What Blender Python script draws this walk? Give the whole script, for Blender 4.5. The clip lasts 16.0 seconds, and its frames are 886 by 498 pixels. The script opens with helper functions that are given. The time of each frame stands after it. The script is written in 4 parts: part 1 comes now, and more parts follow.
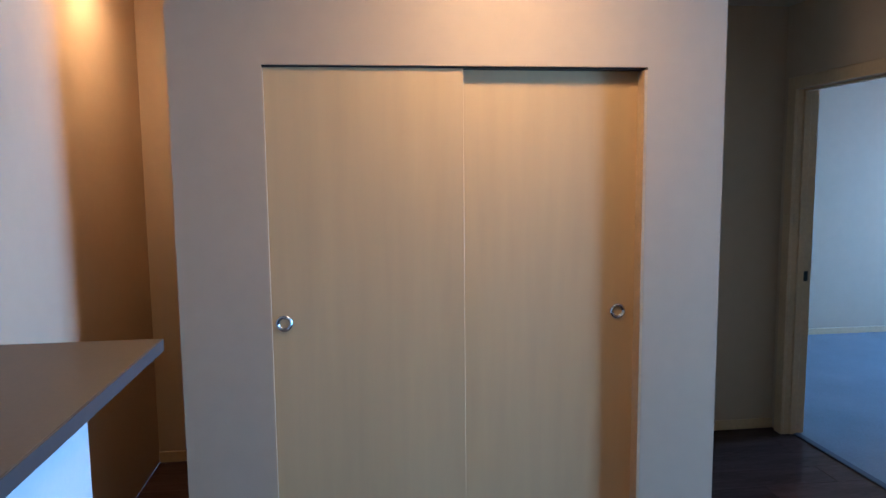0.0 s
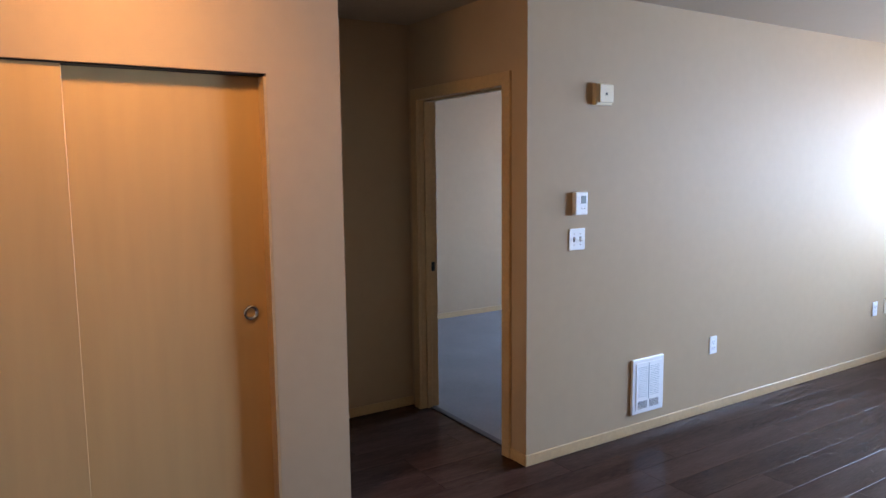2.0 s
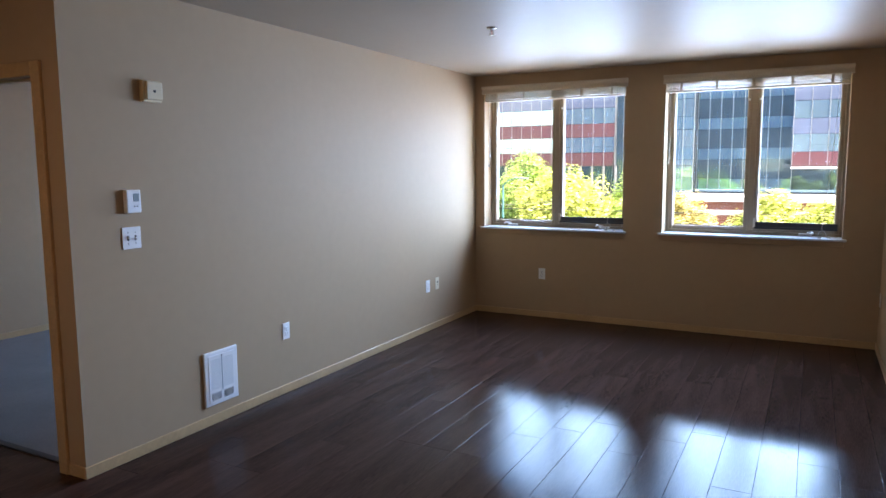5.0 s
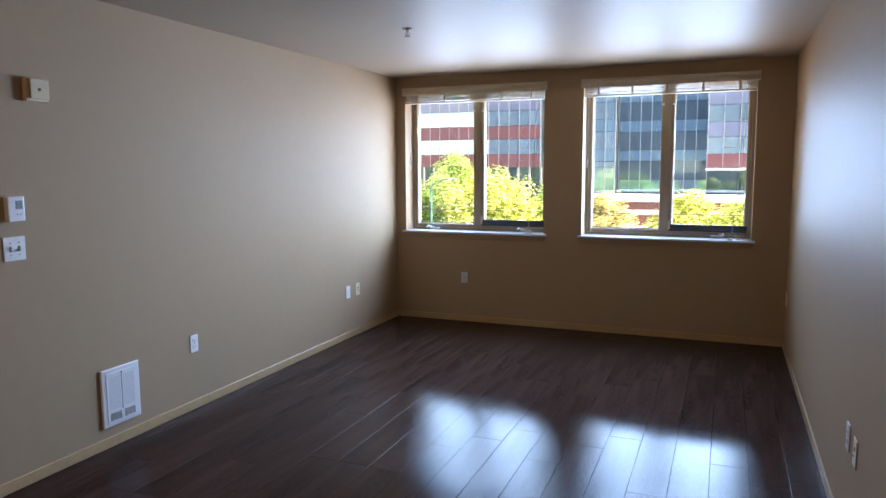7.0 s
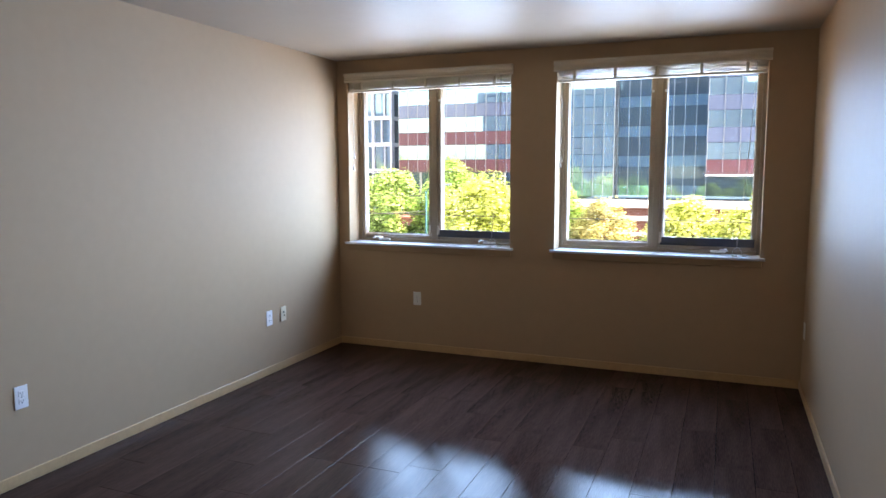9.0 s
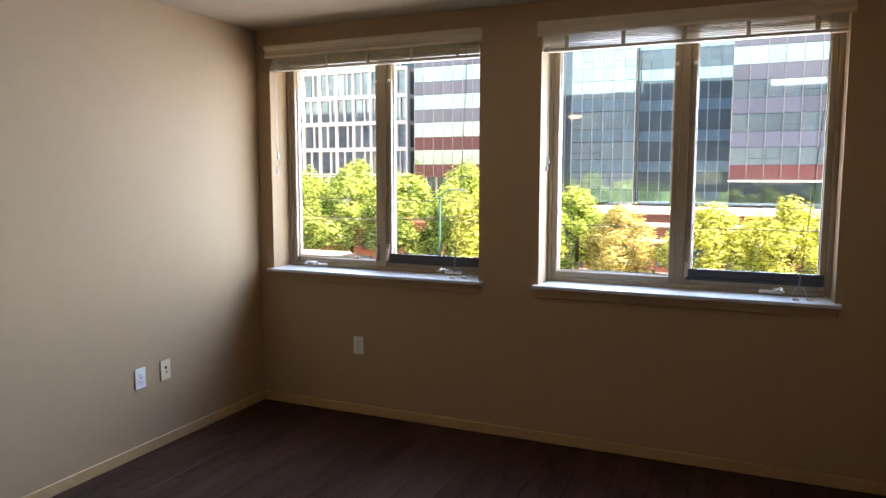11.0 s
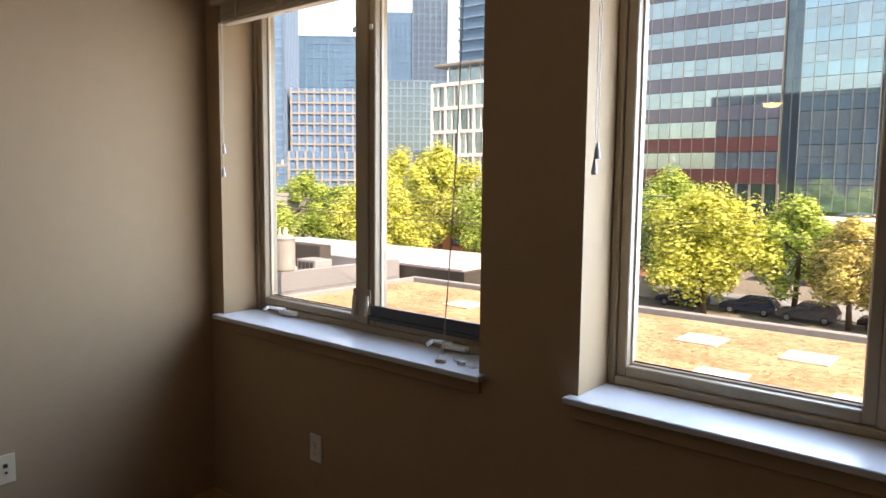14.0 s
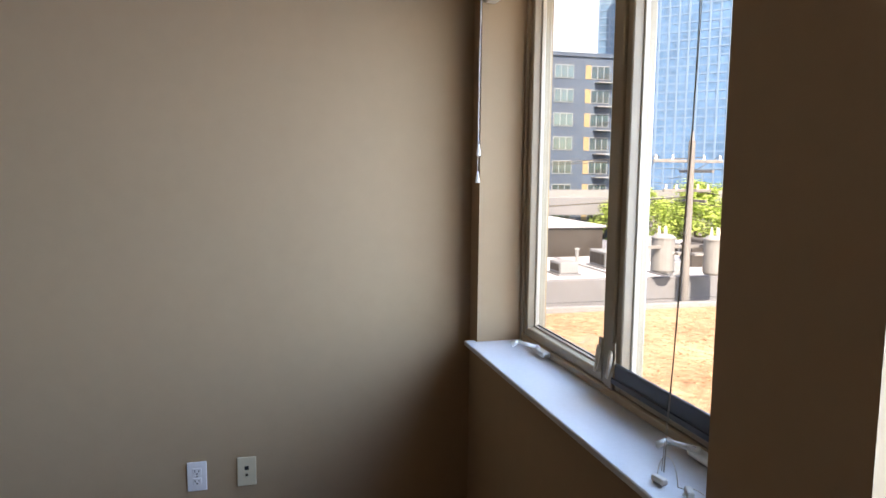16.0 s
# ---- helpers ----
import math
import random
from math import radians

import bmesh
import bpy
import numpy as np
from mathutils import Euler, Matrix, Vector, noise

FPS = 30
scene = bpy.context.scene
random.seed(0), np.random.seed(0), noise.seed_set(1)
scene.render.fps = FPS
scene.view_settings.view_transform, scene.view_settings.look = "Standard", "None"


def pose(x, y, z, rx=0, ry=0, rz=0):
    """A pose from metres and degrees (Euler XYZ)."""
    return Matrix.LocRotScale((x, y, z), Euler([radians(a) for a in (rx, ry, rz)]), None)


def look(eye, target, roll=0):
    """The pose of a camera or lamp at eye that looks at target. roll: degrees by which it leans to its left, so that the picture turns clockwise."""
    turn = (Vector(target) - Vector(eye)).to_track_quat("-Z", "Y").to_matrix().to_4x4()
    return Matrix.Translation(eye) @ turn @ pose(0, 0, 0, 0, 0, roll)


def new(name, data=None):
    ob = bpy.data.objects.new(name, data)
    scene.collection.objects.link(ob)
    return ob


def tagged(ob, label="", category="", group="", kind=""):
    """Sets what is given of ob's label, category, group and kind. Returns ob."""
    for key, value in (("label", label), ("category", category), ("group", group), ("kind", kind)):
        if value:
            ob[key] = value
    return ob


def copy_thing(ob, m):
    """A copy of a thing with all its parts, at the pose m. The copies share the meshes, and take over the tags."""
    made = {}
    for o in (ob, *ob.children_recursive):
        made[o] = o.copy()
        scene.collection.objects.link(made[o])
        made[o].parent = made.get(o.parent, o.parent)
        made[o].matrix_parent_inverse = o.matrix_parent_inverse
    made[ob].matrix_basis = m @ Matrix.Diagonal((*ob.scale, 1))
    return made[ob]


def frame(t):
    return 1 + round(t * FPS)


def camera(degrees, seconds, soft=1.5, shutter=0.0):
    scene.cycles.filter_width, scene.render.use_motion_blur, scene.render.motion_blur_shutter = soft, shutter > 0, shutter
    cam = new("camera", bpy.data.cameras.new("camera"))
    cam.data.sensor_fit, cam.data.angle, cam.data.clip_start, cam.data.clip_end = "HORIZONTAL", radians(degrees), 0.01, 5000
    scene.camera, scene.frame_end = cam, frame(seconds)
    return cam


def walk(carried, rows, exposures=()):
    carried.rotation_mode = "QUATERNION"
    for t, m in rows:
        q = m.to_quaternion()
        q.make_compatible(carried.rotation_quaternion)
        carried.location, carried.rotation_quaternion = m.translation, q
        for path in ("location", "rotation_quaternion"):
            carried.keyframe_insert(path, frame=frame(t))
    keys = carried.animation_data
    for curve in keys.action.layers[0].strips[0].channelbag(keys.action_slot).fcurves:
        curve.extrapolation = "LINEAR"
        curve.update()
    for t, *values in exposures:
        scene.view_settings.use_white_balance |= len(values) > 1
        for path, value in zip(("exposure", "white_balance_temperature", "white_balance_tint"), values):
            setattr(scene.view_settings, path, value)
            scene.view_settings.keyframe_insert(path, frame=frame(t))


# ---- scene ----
cam = camera(64.7, 16.0)
EXPOSURES = [(0, 4.33, 5000, 8), (1.0, 4.25, 5500, 10), (1.5, 4.1, 6600, 20), (2.0, 4.1, 8300, 28), (2.5, 4.05, 8600, 29), (3.5, 3.8, 8200, 27), (5, 3.45, 8000, 27), (7.5, 3.3, 8300, 28), (9, 3.35, 8100, 27), (11.5, 2.85, 10800, 31), (13, 2.45, 11000, 31), (14.5, 2.0, 11000, 32), (15.5, 2.05, 10300, 31), (16, 2.25, 9500, 30)]
PATH = [
    (0, (2.696, -2.514, 1.598), (0.723, -2.274, 1.376), -0.6),
    (0.5, (2.708, -2.459, 1.596), (0.772, -2.01, 1.373), -0.6),
    (1, (2.723, -2.423, 1.601), (0.846, -1.769, 1.376), -0.7),
    (1.5, (2.757, -2.378, 1.596), (0.966, -1.516, 1.372), -0.7),
    (2, (2.824, -2.317, 1.61), (1.148, -1.25, 1.379), -0.6),
    (2.5, (2.855, -2.276, 1.605), (1.339, -0.992, 1.371), -0.5),
    (3, (2.902, -2.262, 1.606), (1.532, -0.823, 1.369), -0.5),
    (3.5, (3.022, -2.231, 1.608), (1.791, -0.672, 1.372), -0.5),
    (4, (3.133, -2.186, 1.59), (2.001, -0.554, 1.355), -0.5),
    (4.5, (3.192, -2.171, 1.589), (2.164, -0.471, 1.354), -0.5),
    (5, (3.229, -2.178, 1.586), (2.302, -0.422, 1.35), -0.4),
    (7.5, (3.254, -1.908, 1.61), (2.514, -0.065, 1.376), -0.3),
    (8, (3.236, -1.587, 1.6), (2.492, 0.255, 1.368), -0.2),
    (8.5, (3.231, -1.202, 1.582), (2.491, 0.642, 1.353), -0.2),
    (9, (3.227, -0.793, 1.559), (2.483, 1.05, 1.339), -0.1),
    (11.5, (3.011, 1.201, 1.557), (2.172, 3.006, 1.359), 0.2),
    (12, (2.98, 1.582, 1.547), (2.05, 3.342, 1.35), 0.4),
    (12.5, (2.978, 1.926, 1.548), (1.997, 3.659, 1.358), 0.4),
    (13, (3.002, 2.271, 1.555), (1.96, 3.968, 1.372), 0.7),
    (13.5, (2.972, 2.582, 1.55), (1.825, 4.208, 1.359), 0.6),
    (14, (2.959, 2.894, 1.57), (1.679, 4.418, 1.372), 0.6),
    (14.5, (2.964, 3.22, 1.577), (1.456, 4.518, 1.374), 0.6),
    (15, (2.883, 3.488, 1.571), (1.196, 4.541, 1.357), 0.5),
    (15.5, (2.788, 3.708, 1.595), (0.99, 4.556, 1.373), 0.4),
    (16, (2.731, 3.872, 1.615), (0.808, 4.376, 1.393), 0.6),
]
walk(cam, [(t, look(eye, target, roll)) for t, eye, target, roll in PATH], EXPOSURES)


# ---- light ----
SUN_EL, SUN_AZ = 48.0, 101.0   # degrees; azimuth clockwise from +y
world = bpy.data.worlds.new("sky_world")
scene.world = world
world.use_nodes = True
wn = world.node_tree
wn.nodes.clear()
sky = wn.nodes.new("ShaderNodeTexSky")
sky.sky_type = "NISHITA"
sky.sun_disc = False
sky.sun_elevation = radians(SUN_EL)
sky.sun_rotation = radians(SUN_AZ)
sky.air_density, sky.dust_density = 1.0, 1.5
bg = wn.nodes.new("ShaderNodeBackground")
bg.inputs["Strength"].default_value = 0.13
wo = wn.nodes.new("ShaderNodeOutputWorld")
wn.links.new(sky.outputs[0], bg.inputs[0])
wn.links.new(bg.outputs[0], wo.inputs[0])
sun_data = bpy.data.lights.new("sun", "SUN")
sun_data.energy, sun_data.angle, sun_data.color = 2.8, radians(0.6), (1.0, 0.94, 0.86)
sun = new("sun", sun_data)
saz, sel = radians(SUN_AZ), radians(SUN_EL)
sun.matrix_world = look((60 * math.sin(saz) * math.cos(sel), 60 * math.cos(saz) * math.cos(sel), 60 * math.sin(sel)), (0, 0, 0))
LAMP_POWER = 7.8
# added area lamps stand in for window daylight: blue sky above, paler sunlit street below
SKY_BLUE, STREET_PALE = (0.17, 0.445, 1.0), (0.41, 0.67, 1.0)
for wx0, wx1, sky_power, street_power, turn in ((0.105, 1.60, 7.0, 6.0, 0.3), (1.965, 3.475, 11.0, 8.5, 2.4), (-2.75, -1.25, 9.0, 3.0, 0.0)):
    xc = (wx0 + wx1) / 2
    for lamp_name, power, tint, z, dz in (("window_sky_fill", sky_power, SKY_BLUE, 1.62, -2.0), ("window_street_fill", street_power, STREET_PALE, 1.58, 0.35)):
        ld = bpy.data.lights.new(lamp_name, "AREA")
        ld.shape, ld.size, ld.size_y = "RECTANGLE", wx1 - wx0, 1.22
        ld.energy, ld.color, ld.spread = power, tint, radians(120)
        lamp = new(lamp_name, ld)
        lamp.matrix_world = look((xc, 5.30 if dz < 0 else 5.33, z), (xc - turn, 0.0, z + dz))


# ---- materials ----
def material(name, color, rough=0.5, metal=0.0, vary=0.08, scale=3.0, fine=60.0, bump=0.05, bump_scale=None, stretch=(1, 1, 1), ior=1.45, per_object=0.0, per_island=0.0, rough_vary=0.0, color2=None):
    m = bpy.data.materials.new(name)
    m.use_nodes = True
    nt = m.node_tree
    N, L = nt.nodes, nt.links
    b = N["Principled BSDF"]
    b.inputs["Roughness"].default_value = rough
    b.inputs["Metallic"].default_value = metal
    b.inputs["IOR"].default_value = ior
    tc = N.new("ShaderNodeTexCoord")
    mp = N.new("ShaderNodeMapping")
    mp.inputs["Scale"].default_value = stretch
    L.new(tc.outputs["Object"], mp.inputs["Vector"])
    big = N.new("ShaderNodeTexNoise")
    big.inputs["Scale"].default_value = scale
    big.inputs["Detail"].default_value = 4
    small = N.new("ShaderNodeTexNoise")
    small.inputs["Scale"].default_value = fine
    small.inputs["Detail"].default_value = 5
    L.new(mp.outputs[0], big.inputs["Vector"])
    L.new(mp.outputs[0], small.inputs["Vector"])
    add = N.new("ShaderNodeMath")
    add.operation = "MULTIPLY_ADD"
    add.inputs[1].default_value = 0.5
    L.new(small.outputs["Fac"], add.inputs[0])
    half = N.new("ShaderNodeMath")
    half.operation = "MULTIPLY"
    half.inputs[1].default_value = 0.5
    L.new(big.outputs["Fac"], half.inputs[0])
    L.new(half.outputs[0], add.inputs[2])
    fac = add.outputs[0]
    if per_object or per_island:
        if per_object:
            src = N.new("ShaderNodeObjectInfo").outputs["Random"]
        else:
            src = N.new("ShaderNodeNewGeometry").outputs["Random Per Island"]
        k = N.new("ShaderNodeMath")
        k.operation = "MULTIPLY_ADD"
        k.inputs[1].default_value = per_object or per_island
        L.new(src, k.inputs[0])
        sub = N.new("ShaderNodeMath")
        sub.operation = "SUBTRACT"
        sub.inputs[1].default_value = 0.5 * (per_object or per_island)
        L.new(fac, sub.inputs[0])
        L.new(sub.outputs[0], k.inputs[2])
        fac = k.outputs[0]
    ramp = N.new("ShaderNodeValToRGB")
    lo = [c * (1 - 2 * vary) for c in color]
    hi = list(color2) if color2 else [min(1, c * (1 + 2 * vary)) for c in color]
    ramp.color_ramp.elements[0].position, ramp.color_ramp.elements[1].position = 0.25, 0.75
    ramp.color_ramp.elements[0].color = (*lo, 1)
    ramp.color_ramp.elements[1].color = (*hi, 1)
    L.new(fac, ramp.inputs["Fac"])
    L.new(ramp.outputs["Color"], b.inputs["Base Color"])
    if rough_vary:
        rr = N.new("ShaderNodeMapRange")
        rr.inputs["To Min"].default_value = max(0.02, rough - rough_vary)
        rr.inputs["To Max"].default_value = rough + rough_vary
        L.new(add.outputs[0], rr.inputs["Value"])
        L.new(rr.outputs[0], b.inputs["Roughness"])
    if bump:
        bp = N.new("ShaderNodeBump")
        bp.inputs["Strength"].default_value = bump
        bp.inputs["Distance"].default_value = 0.002
        if bump_scale:
            bn = N.new("ShaderNodeTexNoise")
            bn.inputs["Scale"].default_value = bump_scale
            bn.inputs["Detail"].default_value = 3
            L.new(mp.outputs[0], bn.inputs["Vector"])
            L.new(bn.outputs["Fac"], bp.inputs["Height"])
        else:
            L.new(small.outputs["Fac"], bp.inputs["Height"])
        L.new(bp.outputs[0], b.inputs["Normal"])
    return m


def clear_glass(name, tint=(0.93, 0.97, 0.95)):
    m = bpy.data.materials.new(name)
    m.use_nodes = True
    N, L = m.node_tree.nodes, m.node_tree.links
    N.clear()
    tr = N.new("ShaderNodeBsdfTransparent")
    tr.inputs[0].default_value = (*tint, 1)
    gl = N.new("ShaderNodeBsdfGlossy")
    gl.inputs["Roughness"].default_value = 0.0
    lw = N.new("ShaderNodeLayerWeight")
    pw = N.new("ShaderNodeMath")
    pw.operation = "POWER"
    pw.inputs[1].default_value = 5.0
    L.new(lw.outputs["Facing"], pw.inputs[0])
    fr = N.new("ShaderNodeMath")
    fr.operation = "MULTIPLY_ADD"
    fr.inputs[1].default_value = 0.92
    fr.inputs[2].default_value = 0.04
    L.new(pw.outputs[0], fr.inputs[0])
    mx = N.new("ShaderNodeMixShader")
    out = N.new("ShaderNodeOutputMaterial")
    L.new(fr.outputs[0], mx.inputs[0])
    L.new(tr.outputs[0], mx.inputs[1])
    L.new(gl.outputs[0], mx.inputs[2])
    L.new(mx.outputs[0], out.inputs[0])
    return m


def glow(name, color, strength):
    m = bpy.data.materials.new(name)
    m.use_nodes = True
    b = m.node_tree.nodes["Principled BSDF"]
    b.inputs["Base Color"].default_value = (0.8, 0.8, 0.8, 1)
    b.inputs["Emission Color"].default_value = (*color, 1)
    b.inputs["Emission Strength"].default_value = strength
    return m


M_WALL = material("beige_wall_paint", (0.445, 0.308, 0.192), 0.55, vary=0.02, scale=1.2, fine=14, bump=0.12, bump_scale=160, rough_vary=0.03, ior=1.16)
M_CEIL = material("ceiling_paint", (0.40, 0.315, 0.235), 0.50, vary=0.02, scale=1.0, fine=10, bump=0.12, bump_scale=90, rough_vary=0.04, ior=1.16)
M_WHITEWALL = material("white_pony_paint", (0.56, 0.54, 0.50), 0.45, vary=0.02, bump=0.1, bump_scale=150)
M_PLANK = material("dark_plank_laminate", (0.040, 0.019, 0.014), 0.075, vary=0.30, scale=2.2, fine=28, bump=0.35, stretch=(7, 0.6, 1), per_object=0.12, rough_vary=0.03, color2=(0.092, 0.048, 0.036), ior=1.12)
M_SLAB = material("floor_underlay", (0.03, 0.022, 0.02), 0.8)
M_CARPET = material("grey_carpet", (0.17, 0.16, 0.145), 0.95, vary=0.13, scale=2.0, fine=120, bump=0.7, bump_scale=260)
M_MAPLE = material("maple_veneer", (0.53, 0.325, 0.145), 0.42, vary=0.045, scale=1.3, fine=7, bump=0.02, stretch=(2.5, 2.5, 0.22), per_object=0.10, rough_vary=0.05)
M_TRIM = material("maple_trim", (0.51, 0.325, 0.165), 0.4, vary=0.08, scale=2.0, fine=25, bump=0.04, stretch=(2, 2, 2))
M_BAR = material("bar_laminate_top", (0.10, 0.066, 0.038), 0.45, vary=0.08, scale=3, fine=90, bump=0.02)
M_BAREDGE = material("bar_dark_edge", (0.055, 0.045, 0.042), 0.4, vary=0.1)
M_CHROME = material("brushed_chrome", (0.55, 0.55, 0.56), 0.22, metal=1.0, vary=0.05)
M_DARKMETAL = material("dark_metal", (0.03, 0.028, 0.026), 0.4, metal=0.6, vary=0.1)
M_THRESH = material("dark_threshold", (0.025, 0.02, 0.018), 0.5)
M_WHITEPL = material("white_plastic", (0.80, 0.80, 0.78), 0.35, vary=0.02, bump=0.0)
M_ALMOND = material("almond_plastic", (0.72, 0.62, 0.43), 0.4, vary=0.02, bump=0.0)
M_TANBOX = material("tan_plastic", (0.63, 0.49, 0.30), 0.4, vary=0.02, bump=0.0)
M_SLOT = material("dark_slot", (0.02, 0.02, 0.02), 0.6, bump=0.0)
M_ENAMEL = material("white_enamel", (0.82, 0.82, 0.80), 0.3, vary=0.02, bump=0.0)
M_LCD = material("grey_lcd", (0.30, 0.37, 0.38), 0.15, vary=0.03, bump=0.0)
M_VINYL = material("tan_window_vinyl", (0.36, 0.275, 0.185), 0.4, vary=0.03, bump=0.02)
M_SILL = material("white_sill_paint", (0.62, 0.645, 0.67), 0.28, vary=0.03, bump=0.04, bump_scale=60)
M_BLIND = material("cream_blind", (0.62, 0.52, 0.39), 0.4, vary=0.03, bump=0.02)
M_CORD = material("white_cord", (0.75, 0.73, 0.68), 0.6, bump=0.0)
# white lift cord, darkened to grey to show it against the light
M_BACKLITCORD = material("backlit_white_cord", (0.36, 0.33, 0.29), 0.7, bump=0.0)
M_SCREEN = material("charcoal_screen_rail", (0.035, 0.036, 0.038), 0.4, vary=0.1, bump=0.0)
M_GLASS = clear_glass("window_glass")


# ---- building helpers ----
def box(bm, x0, y0, z0, x1, y1, z1, bevel=0.0, seg=1):
    r = bmesh.ops.create_cube(bm, size=1.0)
    vs = r["verts"]
    for v in vs:
        v.co = Vector(((x0 + x1) / 2 + v.co.x * (x1 - x0), (y0 + y1) / 2 + v.co.y * (y1 - y0), (z0 + z1) / 2 + v.co.z * (z1 - z0)))
    if bevel:
        es = list({e for v in vs for e in v.link_edges})
        bmesh.ops.bevel(bm, geom=es, offset=bevel, segments=seg, affect="EDGES", profile=0.5)


def cyl(bm, p, q, r0, r1=None, n=16, caps=True):
    p, q = Vector(p), Vector(q)
    d = q - p
    m = Matrix.Translation((p + q) / 2) @ d.to_track_quat("Z", "Y").to_matrix().to_4x4()
    bmesh.ops.create_cone(bm, cap_ends=caps, segments=n, radius1=r0, radius2=r0 if r1 is None else r1, depth=d.length, matrix=m)


def tube(bm, pts, r, n=6):
    """One unbroken round bar along the points."""
    pts = [Vector(p) for p in pts]
    rings = []
    side = Vector((0, 0, 1))
    for i, p in enumerate(pts):
        d = (pts[min(i + 1, len(pts) - 1)] - pts[max(i - 1, 0)]).normalized()
        u = d.cross(side)
        if u.length < 0.2:
            u = d.cross(Vector((1, 0, 0)))
        u.normalize()
        v = d.cross(u)
        rings.append([bm.verts.new(p + r * (math.cos(2 * math.pi * k / n) * u + math.sin(2 * math.pi * k / n) * v)) for k in range(n)])
    for a, b in zip(rings[:-1], rings[1:]):
        for k in range(n):
            bm.faces.new((a[k], a[(k + 1) % n], b[(k + 1) % n], b[k]))
    bm.faces.new(rings[0])
    bm.faces.new(rings[-1])


def mesh_of(name, bm, mat, smooth=False):
    me = bpy.data.meshes.new(name)
    bm.to_mesh(me)
    bm.free()
    me.materials.append(mat)
    if smooth:
        for p in me.polygons:
            p.use_smooth = True
    return me


def part(name, bm, mat, parent=None, label="", smooth=False):
    ob = new(name, mesh_of(name, bm, mat, smooth))
    if parent is not None:
        ob.parent = parent
    if label:
        tagged(ob, label)
    return ob


def boxes(name, mat, parent, *bs, bevel=0.0, label="", seg=1):
    bm = bmesh.new()
    for b in bs:
        box(bm, *b, bevel=bevel, seg=seg)
    return part(name, bm, mat, parent, label)


def structure(name, mat, *bs, bevel=0.0, label="", category=""):
    ob = boxes(name, mat, None, *bs, bevel=bevel)
    return tagged(ob, label, category, kind="structure")


def thing(name, loc, label, category, group="", rz=0.0):
    e = new(name)
    e.empty_display_size = 0.1
    e.matrix_basis = pose(*loc, 0, 0, rz)
    return tagged(e, label, category, group)


# ---- setting: the flat ----
YW, XR, H = 4.706, 3.775, 2.524     # window wall, right wall, ceiling
W1 = (0.105, 1.598)                  # window openings along x
W2 = (1.968, 3.475)
WB = (-2.75, -1.25)                 # bedroom window
ZS, ZT = 0.935, 2.40                # sill top, head of the openings
YF = 4.885                          # room side of the window frames
YO = 5.00                           # outer face of the facade
BACK = -3.64

structure("floor", M_SLAB, (-1.335, BACK, -0.30, XR, 0.06, -0.012), (0.0, 0.06, -0.30, XR, YO, -0.012), label="dark floor base under the laminate planks", category="floor")
structure("floor_bedroom", M_CARPET, (-3.40, 0.10, -0.30, -0.12, YW, 0.004), label="grey cut-pile carpet in the next room", category="carpet")
structure("ceiling", M_CEIL, (-3.52, BACK - 0.12, H, XR + 0.12, YO, H + 0.2), label="off-white semi-gloss painted ceiling", category="ceiling")
structure("wall_window", M_WALL,
          (-3.52, YW, -0.3, WB[0], YO, H), (WB[0], YW, -0.3, WB[1], YO, ZS - 0.021), (WB[0], YW, ZT, WB[1], YO, H),
          (WB[1], YW, -0.3, W1[0], YO, H), (W1[0], YW, -0.3, W1[1], YO, ZS - 0.021), (W1[0], YW, ZT, W1[1], YO, H),
          (W1[1], YW, -0.3, W2[0], YO, H), (W2[0], YW, -0.3, W2[1], YO, ZS - 0.021), (W2[0], YW, ZT, W2[1], YO, H),
          (W2[1], YW, -0.3, XR + 0.12, YO, H), label="beige painted wall with two window openings", category="wall")
structure("wall_heater", M_WALL, (-0.12, 0.12, 0, 0.0, YW, H), label="long beige eggshell-painted living room wall", category="wall")
structure("wall_door", M_WALL, (-3.40, 0.0, 0, -1.11, 0.12, H), (-0.175, 0.0, 0, 0.0, 0.12, H), (-1.11, 0.0, 2.06, -0.175, 0.12, H), label="beige wall with the bedroom doorway", category="wall")
structure("wall_right", M_WALL, (XR, BACK - 0.12, 0, XR + 0.12, YW, H), label="beige painted side wall", category="wall")
structure("wall_hall_end", M_WALL, (-1.335, BACK, 0, -1.215, 0.0, H), label="beige wall at the end of the hall", category="wall")
structure("wall_back", M_WALL, (-1.335, BACK - 0.12, 0, XR, BACK, H), label="beige wall behind the bar", category="wall")
structure("wall_bedroom", M_WALL, (-3.52, 0.12, 0, -3.40, YW, H), label="pale bedroom wall seen through the doorway", category="wall")
CX = -0.06
structure("wall_closet", M_WALL,
          (CX - 0.12, -3.205, 0, CX, -2.862, H), (CX - 0.12, -1.340, 0, CX, -1.008, H), (CX - 0.12, -2.862, 2.004, CX, -1.340, H), label="beige closet front wall with a sliding door opening", category="wall")
structure("wall_closet_side_1", M_WALL, (-1.215, -3.205, 0, CX - 0.12, -3.085, H), label="beige side wall of the closet", category="wall")
structure("wall_closet_side_2", M_WALL, (-1.215, -1.128, 0, CX - 0.12, -1.008, H), label="beige hall side wall of the closet", category="wall")


def baseboard(name, *bs):
    return structure(name, M_TRIM, *bs, bevel=0.003, label="narrow maple baseboard along the wall", category="baseboard")


